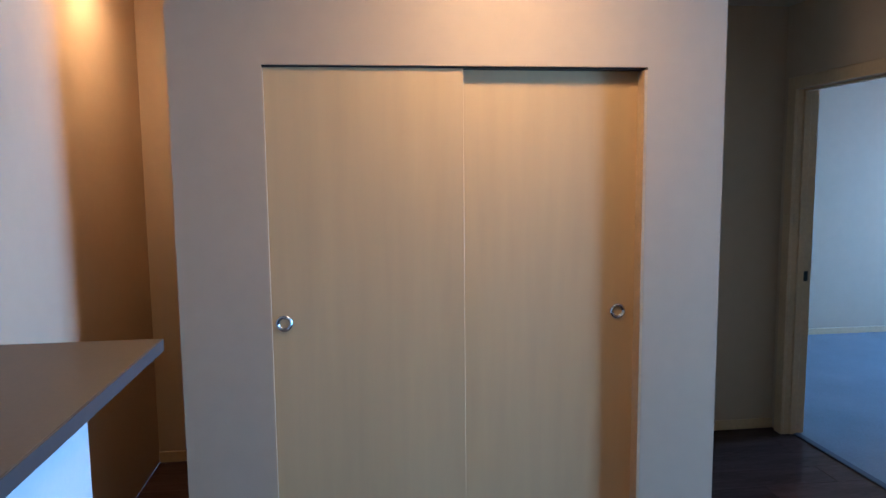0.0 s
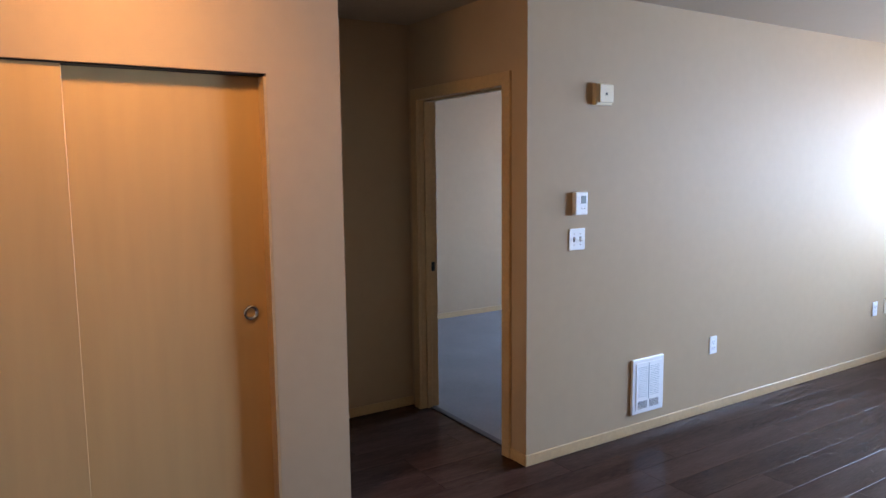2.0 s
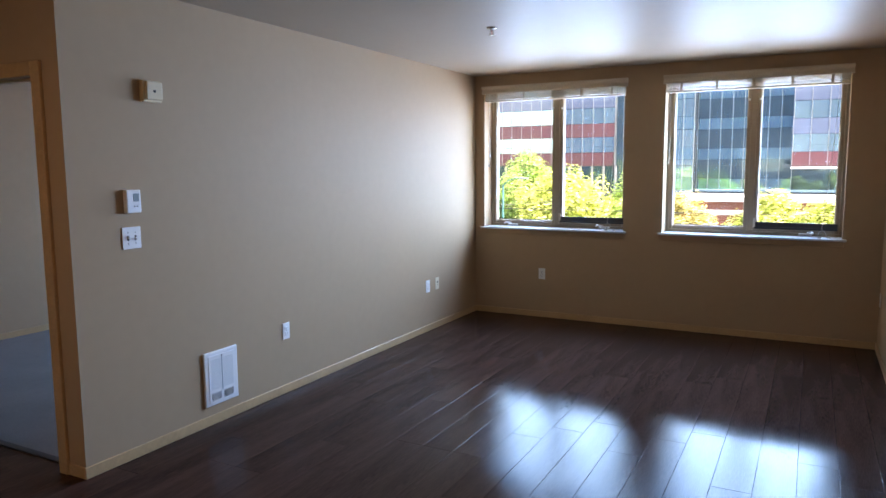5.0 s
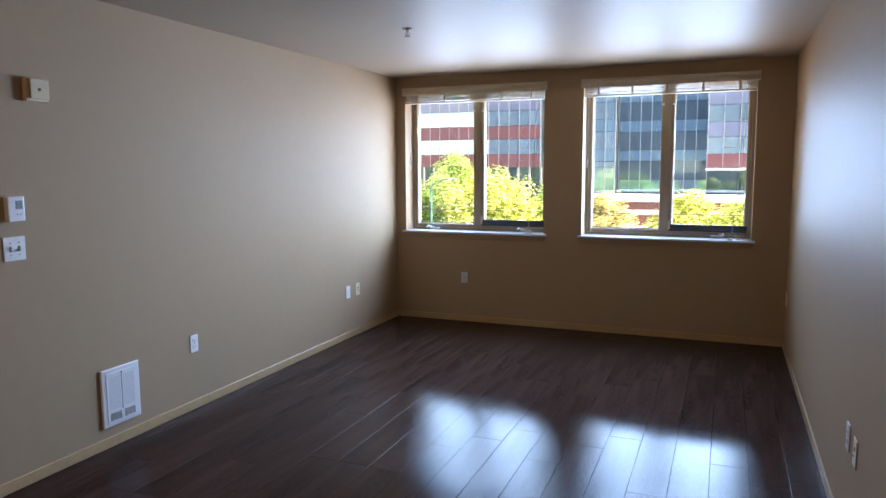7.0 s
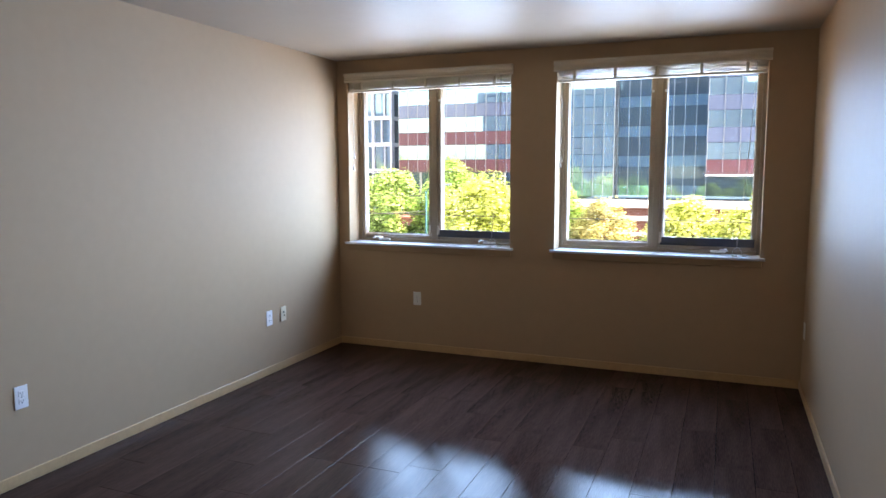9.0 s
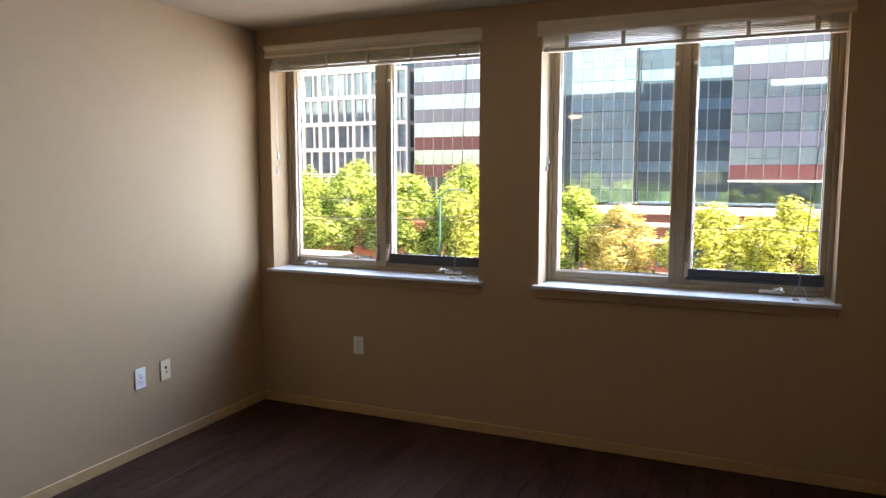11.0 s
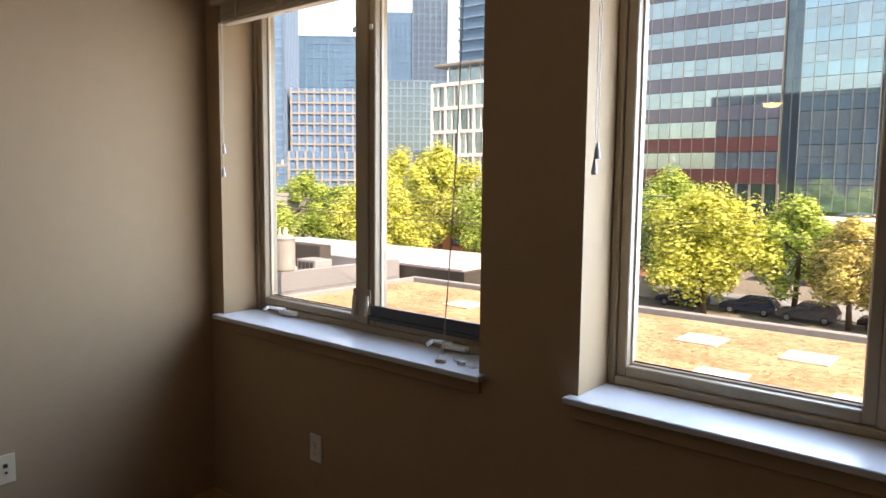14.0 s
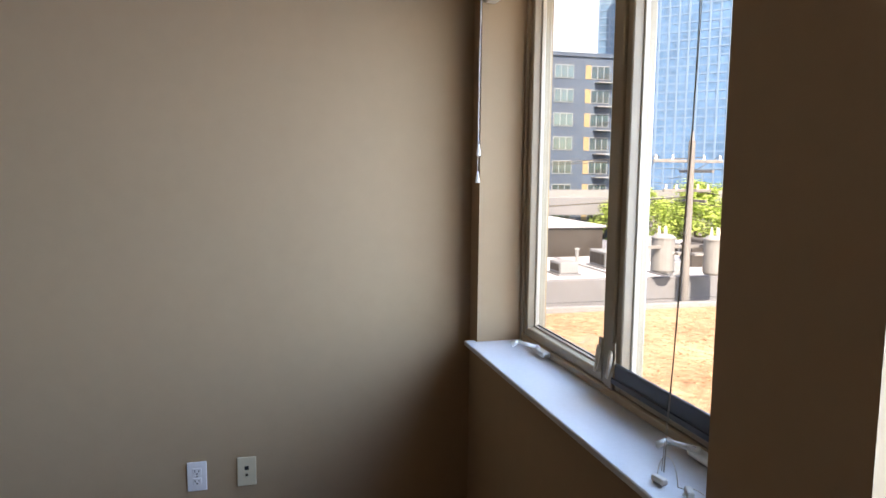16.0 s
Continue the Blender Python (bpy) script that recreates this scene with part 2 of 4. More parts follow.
BH, BT = 0.062, 0.011
baseboard("baseboard_1", (0.0, -0.011, 0.0, BT, YW - BT, BH))
baseboard("baseboard_2", (0.0, YW - BT, 0.0, XR, YW, BH))
baseboard("baseboard_3", (XR - BT, BACK, 0.0, XR, YW - BT, BH))
baseboard("baseboard_4", (-1.215, BACK, 0.0, -1.215 + BT, -3.205, BH), (-1.215, -1.008, 0.0, -1.215 + BT, 0.0, BH))
baseboard("baseboard_5", (-0.127, -0.011, 0.0, 0.0, 0.0, BH))
baseboard("baseboard_6", (-3.40, 0.12, 0.0, -3.40 + BT, YW, BH))

# doorway: casing, jamb, stop, threshold
door = tagged(new("door_1"), "maple door casing round the open bedroom doorway", "door frame", kind="structure")
DL, DR, DT = -1.09, -0.195, 2.04
boxes("casing", M_TRIM, door, (DL - 0.072, -0.019, 0, DL, 0.0, DT + 0.07), bevel=0.003)
boxes("casing", M_TRIM, door, (DR, -0.019, 0, DR + 0.068, 0.0, DT + 0.07), bevel=0.003)
boxes("casing", M_TRIM, door, (DL, -0.019, DT, DR, 0.0, DT + 0.07), bevel=0.003)
boxes("jamb", M_TRIM, door, (DL - 0.02, 0.0, 0, DL, 0.13, DT), bevel=0.002)
boxes("jamb", M_TRIM, door, (DR, 0.0, 0, DR + 0.02, 0.13, DT), bevel=0.002)
boxes("jamb", M_TRIM, door, (DL - 0.02, 0.0, DT, DR + 0.02, 0.13, DT + 0.02), bevel=0.002)
boxes("door_stop", M_TRIM, door, (DL, 0.035, 0, DL + 0.012, 0.075, DT), bevel=0.002)
boxes("door_stop", M_TRIM, door, (DR - 0.012, 0.035, 0, DR, 0.075, DT), bevel=0.002)
boxes("door_stop", M_TRIM, door, (DL + 0.012, 0.035, DT - 0.012, DR - 0.012, 0.075, DT), bevel=0.002)
boxes("strike_plate", M_DARKMETAL, door, (DL, 0.082, 0.93, DL + 0.003, 0.108, 0.99), bevel=0.001, label="dark metal strike plate")
boxes("threshold", M_THRESH, door, (DL, 0.055, -0.012, DR, 0.10, 0.007), bevel=0.003, label="dark transition strip")

# sliding closet doors
closet = thing("sliding_closet", (CX - 0.05, -2.1, 0.0), "pair of maple veneer sliding closet doors, closed", "closet door")


def local(parent, *b):
    o = parent.matrix_basis.translation
    return (b[0] - o.x, b[1] - o.y, b[2] - o.z, b[3] - o.x, b[4] - o.y, b[5] - o.z)


def finger_pull(parent, x, y, z):
    bm = bmesh.new()
    prof = [(0.0, -0.004), (0.017, -0.003), (0.0225, 0.002), (0.025, 0.006), (0.030, 0.0055), (0.033, 0.001)]
    n = 28
    rings = []
    for r, d in prof[1:]:
        rings.append([bm.verts.new((x + d, y + r * math.cos(2 * math.pi * i / n), z + r * math.sin(2 * math.pi * i / n))) for i in range(n)])
    for a, b in zip(rings[:-1], rings[1:]):
        for i in range(n):
            bm.faces.new((a[i], b[i], b[(i + 1) % n], a[(i + 1) % n]))
    bm.faces.new(rings[0])
    bmesh.ops.recalc_face_normals(bm, faces=bm.faces)
    return part("finger_pull", bm, M_CHROME, parent, "round chrome finger pull", smooth=True)


d1 = boxes("door_panel", M_MAPLE, closet, local(closet, CX - 0.055, -2.859, 0.012, CX - 0.022, -2.088, 1.998), bevel=0.002)
d2 = boxes("door_panel", M_MAPLE, closet, local(closet, CX - 0.105, -2.14, 0.012, CX - 0.072, -1.343, 1.998), bevel=0.002)
o = closet.matrix_basis.translation
finger_pull(d1, CX - 0.0205 - o.x, -2.812 - o.y, 1.003)
finger_pull(d2, CX - 0.0705 - o.x, -1.422 - o.y, 0.996)
boxes("top_track", M_DARKMETAL, closet, local(closet, CX - 0.115, -2.862, 1.999, CX - 0.02, -1.340, 2.004), label="dark sliding track")
boxes("bottom_guide", M_DARKMETAL, closet, local(closet, CX - 0.11, -2.862, 0.0, CX - 0.02, -1.340, 0.006))
boxes("side_jamb", M_TRIM, closet, local(closet, CX - 0.12, -1.352, 0.0, CX - 0.001, -1.340, 1.992), label="maple side jamb")
boxes("side_jamb", M_TRIM, closet, local(closet, CX - 0.12, -2.862, 0.0, CX - 0.001, -2.8585, 1.992))

# bar ledge on its low wall
structure("wall_pony", M_WHITEWALL, (0.64, -3.45, 0, 1.85, -3.30, 1.034), label="white painted low wall under the bar", category="wall")
bar = thing("bar_counter", (1.1, -3.38, 1.036), "tan laminate bar ledge with a dark edge on a low wall", "counter")
boxes("countertop", M_BAR, bar, local(bar, 0.420, BACK, 1.036, 1.95, -3.143, 1.076), bevel=0.002)
boxes("edge_band", M_BAREDGE, bar, local(bar, 0.420, -3.143, 1.036, 1.95, -3.138, 1.075), bevel=0.001, label="dark edge band")
boxes("edge_band", M_BAREDGE, bar, local(bar, 0.415, BACK, 1.036, 0.420, -3.138, 1.075), bevel=0.001)


# ceiling lights
def ceiling_light(x, y, power):
    e = thing("ceiling_light", (x, y, H), "lit warm flush ceiling light", "light", "warm ceiling lights")
    bm = bmesh.new()
    cyl(bm, (0, 0, -0.02), (0, 0, 0), 0.13, n=32)
    part("base", bm, M_WHITEPL, e)
    bm = bmesh.new()
    bmesh.ops.create_uvsphere(bm, u_segments=24, v_segments=12, radius=0.11)
    for v in bm.verts:
        v.co.z = v.co.z * 0.45 - 0.02 if v.co.z < 0 else -0.02
    part("diffuser", bm, glow("warm_lamp", (1.0, 0.65, 0.31), power), e, "glowing diffuser", smooth=True)
    return e


ceiling_light(0.52, -1.92, LAMP_POWER)
ceiling_light(-0.45, -3.40, 0.5 * LAMP_POWER)


# ---- windows ----
def casement(win, x0, x1, z0, z1, screen):
    """One sash: four rails, a pane, a screen rail."""
    s = 0.034
    y0, y1, yg = YF + 0.010, YF + 0.085, YF + 0.058
    sash = boxes("sash", M_VINYL, win, (x0, y0, z0, x0 + s, y1, z1), (x1 - s, y0, z0, x1, y1, z1),
                 (x0 + s, y0, z0, x1 - s, y1, z0 + s), (x0 + s, y0, z1 - s, x1 - s, y1, z1), bevel=0.004)
    p = boxes("pane", M_GLASS, win, (x0 + s - 0.004, yg, z0 + s - 0.004, x1 - s + 0.004, yg + 0.004, z1 - s + 0.004))
    p.visible_shadow = False
    for a, b in ((x0 + s, x0 + s + 0.006), (x1 - s - 0.006, x1 - s)):
        boxes("glazing_bead", M_BLIND, win, (a, yg - 0.016, z0 + s + 0.006, b, yg, z1 - s), bevel=0.002)
    boxes("glazing_bead", M_BLIND, win, (x0 + s, yg - 0.016, z0 + s, x1 - s, yg, z0 + s + 0.006), bevel=0.002)
    boxes("gasket", M_SCREEN, win, (x0 + s + 0.006, yg - 0.003, z0 + s + 0.006, x1 - s - 0.006, yg, z0 + s + 0.010))
    if screen:
        boxes("screen_rail", M_SCREEN, win, (x0 + 0.012, YF - 0.004, z0 + 0.026, x1 - 0.012, YF + 0.009, z0 + 0.088), (x0 + 0.012, YF - 0.010, z0 + 0.026, x1 - 0.012, YF - 0.004, z0 + 0.046), bevel=0.003, label="dark insect screen rail")
    return sash


def crank(win, x, flip):
    z = ZS + 0.006
    bm = bmesh.new()
    box(bm, x - 0.055, YF - 0.030, z, x + 0.055, YF + 0.004, z + 0.020, bevel=0.007, seg=2)
    k = part("crank_base", bm, M_WHITEPL, win, "off-white plastic crank housing")
    bm = bmesh.new()
    a = Vector((x + flip * 0.02, YF - 0.022, z + 0.024))
    b = Vector((x + flip * 0.052, YF - 0.085, z + 0.040))
    c = Vector((x + flip * 0.060, YF - 0.108, z + 0.028))
    cyl(bm, a, b, 0.008, 0.006, n=10)
    cyl(bm, b, c, 0.007, 0.009, n=10)
    bmesh.ops.create_icosphere(bm, subdivisions=2, radius=0.010, matrix=Matrix.Translation(a))
    part("crank_handle", bm, M_WHITEPL, k, smooth=True)


def latch(win, x, z):
    bm = bmesh.new()
    box(bm, x - 0.013, YF - 0.007, z - 0.058, x + 0.013, YF, z + 0.058, bevel=0.005, seg=2)
    k = part("latch_plate", bm, M_VINYL, win)
    bm = bmesh.new()
    prof = [(0.030, 0.008), (0.036, 0.013), (0.020, 0.017), (-0.020, 0.021), (-0.048, 0.026), (-0.052, 0.022), (-0.022, 0.013), (0.010, 0.006)]
    sides = [[bm.verts.new((x + sx * 0.008, YF - d, z + dz)) for dz, d in prof] for sx in (-1, 1)]
    for i in range(len(prof)):
        j = (i + 1) % len(prof)
        bm.faces.new((sides[0][i], sides[0][j], sides[1][j], sides[1][i]))
    bm.faces.new(sides[0])
    bm.faces.new(sides[1])
    bmesh.ops.recalc_face_normals(bm, faces=bm.faces)
    bmesh.ops.bevel(bm, geom=list(bm.edges), offset=0.002, segments=2, affect="EDGES")
    part("latch_lever", bm, M_BLIND, k, "cream sash lock lever")


def window(name, w):
    x0, x1 = w
    win = tagged(new(name), "tan vinyl double casement window with white sill", "window", kind="structure")
    f, zt, zb = 0.025, ZT, ZS
    boxes("window_frame", M_VINYL, win, (x0, YF, zb, x0 + f, YF + 0.10, zt), (x1 - f, YF, zb, x1, YF + 0.10, zt),
          (x0 + f, YF, zb, x1 - f, YF + 0.10, zb + 0.028), (x0 + f, YF, zt - f, x1 - f, YF + 0.10, zt), bevel=0.004)
    xm = (x0 + x1) / 2 + 0.004
    boxes("mullion", M_VINYL, win, (xm - 0.024, YF, zb + 0.028, xm + 0.024, YF + 0.10, zt - f), bevel=0.004)
    casement(win, x0 + f, xm - 0.024, zb + 0.028, zt - f, False)
    casement(win, xm + 0.024, x1 - f, zb + 0.028, zt - f, True)
    bm = bmesh.new()
    box(bm, x0 - 0.03, YW - 0.046, ZS - 0.020, x1 + 0.03, YW - 0.0005, ZS, bevel=0.003)
    box(bm, x0, YW - 0.004, ZS - 0.020, x1, YF + 0.02, ZS - 0.0002)
    part("window_sill", bm, M_SILL, win, "white painted window sill")
    boxes("apron", M_WALL, win, (x0 - 0.012, YW - 0.016, ZS - 0.070, x1 + 0.012, YW, ZS - 0.020), bevel=0.003)
    crank(win, x0 + 0.265 if name == "window_1" else x0 + 1.22, -1 if name == "window_1" else 1)
    if name == "window_1":
        crank(win, x0 + 1.26, -1)
    latch(win, xm + 0.036, 1.055)
    if name == "window_1":
        latch(win, xm - 0.042, 1.055)
    boxes("hinge_clip", M_WHITEPL, win, (xm + 0.038, YF - 0.004, 2.16, xm + 0.056, YF, 2.18), (xm - 0.056, YF - 0.004, 2.16, xm - 0.038, YF, 2.18), bevel=0.001)
    return win


window("window_1", W1)
window("window_2", W2)
wb = tagged(new("window_3"), "bedroom window in the same facade", "window", kind="structure")
boxes("window_frame", M_VINYL, wb, (WB[0], YF, ZS - 0.03, WB[0] + 0.05, YF + 0.1, ZT), (WB[1] - 0.05, YF, ZS - 0.03, WB[1], YF + 0.1, ZT), (WB[0] + 0.05, YF, ZS - 0.03, WB[1] - 0.05, YF + 0.1, ZS + 0.03), (WB[0] + 0.05, YF, ZT - 0.05, WB[1] - 0.05, YF + 0.1, ZT))


# ---- blinds and cords ----
def blind(w, loose):
    x0, x1 = w[0] - 0.012, w[1] + 0.014
    b = thing("window_blind", ((x0 + x1) / 2, YW - 0.012, 2.24), "white slatted blind raised to its valance above a window" if not loose else "white slatted blind raised to its valance, slats slightly apart", "blind", "blinds over the windows")
    o = b.matrix_basis.translation
    L = lambda *q: (q[0] - o.x, q[1] - o.y, q[2] - o.z, q[3] - o.x, q[4] - o.y, q[5] - o.z)
    bm = bmesh.new()
    prof = [(-0.002, 2.332), (-0.026, 2.332), (-0.031, 2.338), (-0.031, 2.350), (-0.024, 2.356), (-0.022, 2.376), (-0.028, 2.388), (-0.038, 2.398), (-0.040, 2.410), (-0.002, 2.410)]
    ends = [[bm.verts.new((x - o.x, YW + dy - o.y, z - o.z)) for dy, z in prof] for x in (x0 - 0.008, x1 + 0.004)]
    for i in range(len(prof)):
        j = (i + 1) % len(prof)
        bm.faces.new((ends[0][i], ends[0][j], ends[1][j], ends[1][i]))
    bm.faces.new(ends[0])
    bm.faces.new(ends[1])
    bmesh.ops.recalc_face_normals(bm, faces=bm.faces)
    part("valance", bm, M_BLIND, b, "white wooden valance")
    boxes("head_rail", M_BLIND, b, L(w[0] + 0.004, YW + 0.004, 2.345, w[1] - 0.004, YW + 0.050, 2.395))
    n = 13 if not loose else 9
    z = 2.256
    rnd = random.Random(7 if loose else 3)
    bm0 = bmesh.new()
    box(bm0, -(w[1] - w[0]) / 2 + 0.008, -0.025, -0.0014, (w[1] - w[0]) / 2 - 0.008, 0.025, 0.0014)
    slat = mesh_of("slat", bm0, M_BLIND)
    for i in range(n):
        s = new("slat", slat)
        s.parent = b
        s.matrix_basis = pose((w[0] + w[1]) / 2 - o.x, YW + 0.028 - o.y, z + 0.020 + i * (0.0068 if not loose else 0.0108) - o.z, rnd.uniform(-3, 3) * (2.2 if loose else 1), rnd.uniform(-0.12, 0.12), 0)
    boxes("bottom_rail", M_BLIND, b, L(w[0] + 0.008, YW + 0.004, z - 0.006, w[1] - 0.008, YW + 0.052, z + 0.012), bevel=0.004)
    for i in range(5):
        x = w[0] + 0.14 + i * (w[1] - w[0] - 0.28) / 4
        boxes("ladder_tape", M_BLIND, b, L(x - 0.011, YW - 0.0015, z - 0.004, x + 0.011, YW + 0.003, z + 0.10), L(x - 0.007, YW - 0.006, z + 0.005, x + 0.007, YW - 0.0015, z + 0.06), bevel=0.001)
    yc = YW - 0.031 - o.y
    for dx, zt in ((0.004, 1.650), (-0.004, 1.607)) if loose else ((0.004, 1.692), (-0.003, 1.590)):
        x = w[0] + dx + (0.050 if loose else 0.072) - o.x
        bm = bmesh.new()
        tube(bm, [(x, yc + 0.004, 2.33 - o.z), (x + 0.001, yc, 2.0 - o.z), (x, yc, zt + 0.02 - o.z)], 0.0012, 6)
        c = part("tilt_cord", bm, M_CORD, b)
        bm = bmesh.new()
        prof = [(0.0035, 0.026), (0.0045, 0.016), (0.0065, 0.006), (0.0092, -0.008), (0.0092, -0.016), (0.006, -0.020)]
        rings = [[bm.verts.new((x + r * math.cos(k * math.pi / 6), yc + r * math.sin(k * math.pi / 6), zt + dz - o.z)) for k in range(12)] for r, dz in prof]
        for ra, rb_ in zip(rings[:-1], rings[1:]):
            for k in range(12):
                bm.faces.new((ra[k], rb_[k], rb_[(k + 1) % 12], ra[(k + 1) % 12]))
        bm.faces.new(rings[0])
        bm.faces.new(rings[-1])
        bmesh.ops.recalc_face_normals(bm, faces=bm.faces)
        part("tassel", bm, M_CORD, c, "small cord tassel", smooth=True)
    # lift cord down to the sill
    xt, xs = w[1] - 0.085, w[1] - 0.168
    for k in range(3):
        bm = bmesh.new()
        p = []
        for i in range(17):
            f = i / 16
            p.append((xt + (xs - xt) * f ** 1.6 + (0.004, 0.007, -0.003)[k] + (0.0, -0.012, 0.010)[k] * math.sin(f * 3.14) * f - o.x, YW - 0.006 + 0.016 * f - o.y, 2.33 - (2.33 - ZS - 0.03) * f - o.z))
        tube(bm, p, 0.0009, 6)
        part("lift_cord", bm, M_BACKLITCORD, b, "thin hanging lift cord")
    bm = bmesh.new()
    p = []
    for i in range(61):
        f = i / 60
        if f < 0.45:
            a = math.pi * f / 0.45
            q = (xs + 0.012 - 0.034 * math.cos(a), YW + 0.012 + 0.018 * f, ZS + 0.006 + 0.062 * math.sin(a))
        else:
            a = 2 * math.pi * (f - 0.45) / 0.55
            q = (xs + 0.088 - 0.042 * math.cos(a), YW + 0.042 + 0.026 * math.sin(a), ZS + 0.004 + 0.003 * math.sin(3 * a))
        p.append((q[0] - o.x, q[1] - o.y, q[2] - o.z))
    tube(bm, p, 0.0015, 6)
    lo = part("cord_loop", bm, M_CORD, b, "white cord coiled on the sill")
    for (dx, dy, r) in ((-0.006, 0.008, 12), (0.064, 0.036, -22)):
        bm = bmesh.new()
        box(bm, -0.019, -0.008, 0, 0.019, 0.008, 0.015, bevel=0.004, seg=2)
        st = part("cord_stop", bm, M_CORD, lo)
        st.matrix_basis = pose(xs + dx - o.x, YW + dy - o.y, ZS + 0.0006 - o.z, 0, 0, r)
    return b


blind(W1, False)
blind(W2, True)


# ---- wall fixtures (built facing +x at the origin, then turned) ----
def plate(bm, w, h, d=0.006):
    box(bm, 0, -w / 2, -h / 2, d, w / 2, h / 2, bevel=0.0025, seg=2)


def outlet_at(m, almond=False):
    base = M_ALMOND if almond else M_WHITEPL
    if almond:
        e = tagged(new("phone_jack"), "almond wall plate with a small data jack", "wall plate")
    else:
        e = tagged(new("wall_outlet"), "white duplex power outlet plate on the wall", "outlet", "white outlets")
    e.matrix_basis = m
    bm = bmesh.new()
    plate(bm, 0.072, 0.116)
    part("cover_plate", bm, base, e)
    if almond:
        boxes("jack", M_SLOT, e, (0.004, -0.008, 0.006, 0.0075, 0.008, 0.022), bevel=0.0005, label="blue-grey jack socket")
        bm = bmesh.new()
        cyl(bm, (0.004, 0, -0.012), (0.012, 0, -0.012), 0.005, n=12)
        part("coax_stub", bm, M_CHROME, e)
        return e
    for s in (-1, 1):
        bm = bmesh.new()
        box(bm, 0.004, -0.017, s * 0.0195 - 0.0145, 0.0085, 0.017, s * 0.0195 + 0.0145, bevel=0.003, seg=2)
        r = part("receptacle", bm, base, e)
        boxes("slot", M_SLOT, r, (0.008, -0.0085, s * 0.0195 - 0.001, 0.0089, -0.006, s * 0.0195 + 0.008), (0.008, 0.0055, s * 0.0195 - 0.001, 0.0089, 0.008, s * 0.0195 + 0.007), (0.008, -0.0025, s * 0.0195 - 0.010, 0.0089, 0.0025, s * 0.0195 - 0.005))
    bm = bmesh.new()
    cyl(bm, (0.0055, 0, 0), (0.0068, 0, 0), 0.003, n=10)
    part("screw", bm, M_CHROME, e)
    return e


first = outlet_at(pose(0.0, 1.562, 0.443))
copy_thing(first, pose(0.0, 3.619, 0.438))
copy_thing(first, pose(0.765, YW, 0.459, 0, 0, -90))
copy_thing(first, pose(XR, 4.585, 0.450, 0, 0, 180))
copy_thing(first, pose(XR, 1.236, 0.464, 0, 0, 180))
outlet_at(pose(0.0, 3.803, 0.440), almond=True)
outlet_at(pose(XR, 1.061, 0.461, 0, 0, 180), almond=True)

sw = tagged(new("light_switch"), "white two-gang toggle switch plate on the wall", "switch")
sw.matrix_basis = pose(0.0, 0.349, 1.213)
bm = bmesh.new()
plate(bm, 0.116, 0.118)
part("cover_plate", bm, M_WHITEPL, sw)
for y, up in ((-0.023, 1), (0.023, -1)):
    boxes("switch_slot", M_SLOT, sw, (0.0055, y - 0.006, -0.013, 0.0066, y + 0.006, 0.013))
    bm = bmesh.new()
    cyl(bm, (0.004, y, 0), (0.019, y, 0.009 * up), 0.0052, 0.0042, n=8)
    part("toggle", bm, M_WHITEPL, sw)
    for s in (-1, 1):
        bm = bmesh.new()
        cyl(bm, (0.0055, y, s * 0.030), (0.0068, y, s * 0.030), 0.003, n=8)
        part("screw", bm, M_CHROME, sw)

th = tagged(new("thermostat"), "white wall thermostat with a small grey display", "thermostat")
th.matrix_basis = pose(0.0, 0.356, 1.409)
bm = bmesh.new()
box(bm, 0, -0.045, -0.062, 0.031, 0.045, 0.062, bevel=0.006, seg=2)
part("case", bm, M_WHITEPL, th)
boxes("display", M_LCD, th, (0.030, -0.004, 0.000, 0.0325, 0.032, 0.042), bevel=0.001, label="grey display")
boxes("button", M_WHITEPL, th, (0.030, 0.000, -0.030, 0.034, 0.012, -0.022), bevel=0.001)
boxes("button", M_WHITEPL, th, (0.030, 0.018, -0.030, 0.034, 0.030, -0.022), bevel=0.001)

al = tagged(new("chime_box"), "cream plastic alarm sounder box on a wooden-toned base", "alarm")
al.matrix_basis = pose(0.0, 0.514, 1.998)
boxes("back_box", M_TANBOX, al, (0, -0.062, -0.058, 0.030, 0.062, 0.058), bevel=0.004, seg=2)
boxes("cover", M_TANBOX, al, (0.029, -0.045, -0.045, 0.043, 0.058, 0.052), bevel=0.004, seg=2)
boxes("sounder", M_SLOT, al, (0.042, -0.004, -0.006, 0.0445, 0.012, 0.008), bevel=0.001)
boxes("ridge", M_TANBOX, al, (0.0425, -0.03, 0.010, 0.0455, 0.05, 0.014), bevel=0.001)

ht = tagged(new("wall_heater"), "white enamelled recessed electric wall heater with louvres", "heater")
ht.matrix_basis = pose(0.0, 0.934, 0.292)
bm = bmesh.new()
box(bm, 0, -0.138, -0.170, 0.017, 0.138, 0.170, bevel=0.007, seg=2)
part("front_panel", bm, M_ENAMEL, ht)
boxes("raised_field", M_ENAMEL, ht, (0.0165, -0.110, -0.150, 0.0205, 0.110, 0.145), bevel=0.002)
bm0 = bmesh.new()
box(bm0, 0, -0.040, -0.0010, 0.0015, 0.040, 0.0010)
louvre = mesh_of("louvre", bm0, M_LCD)
boxes("centre_groove", M_LCD, ht, (0.0200, -0.004, -0.085, 0.0209, 0.004, 0.125))
for y in (-0.052, 0.052):
    for i in range(17):
        s = new("louvre", louvre)
        s.parent = ht
        s.matrix_basis = pose(0.0200, y, 0.115 - i * 0.0112)
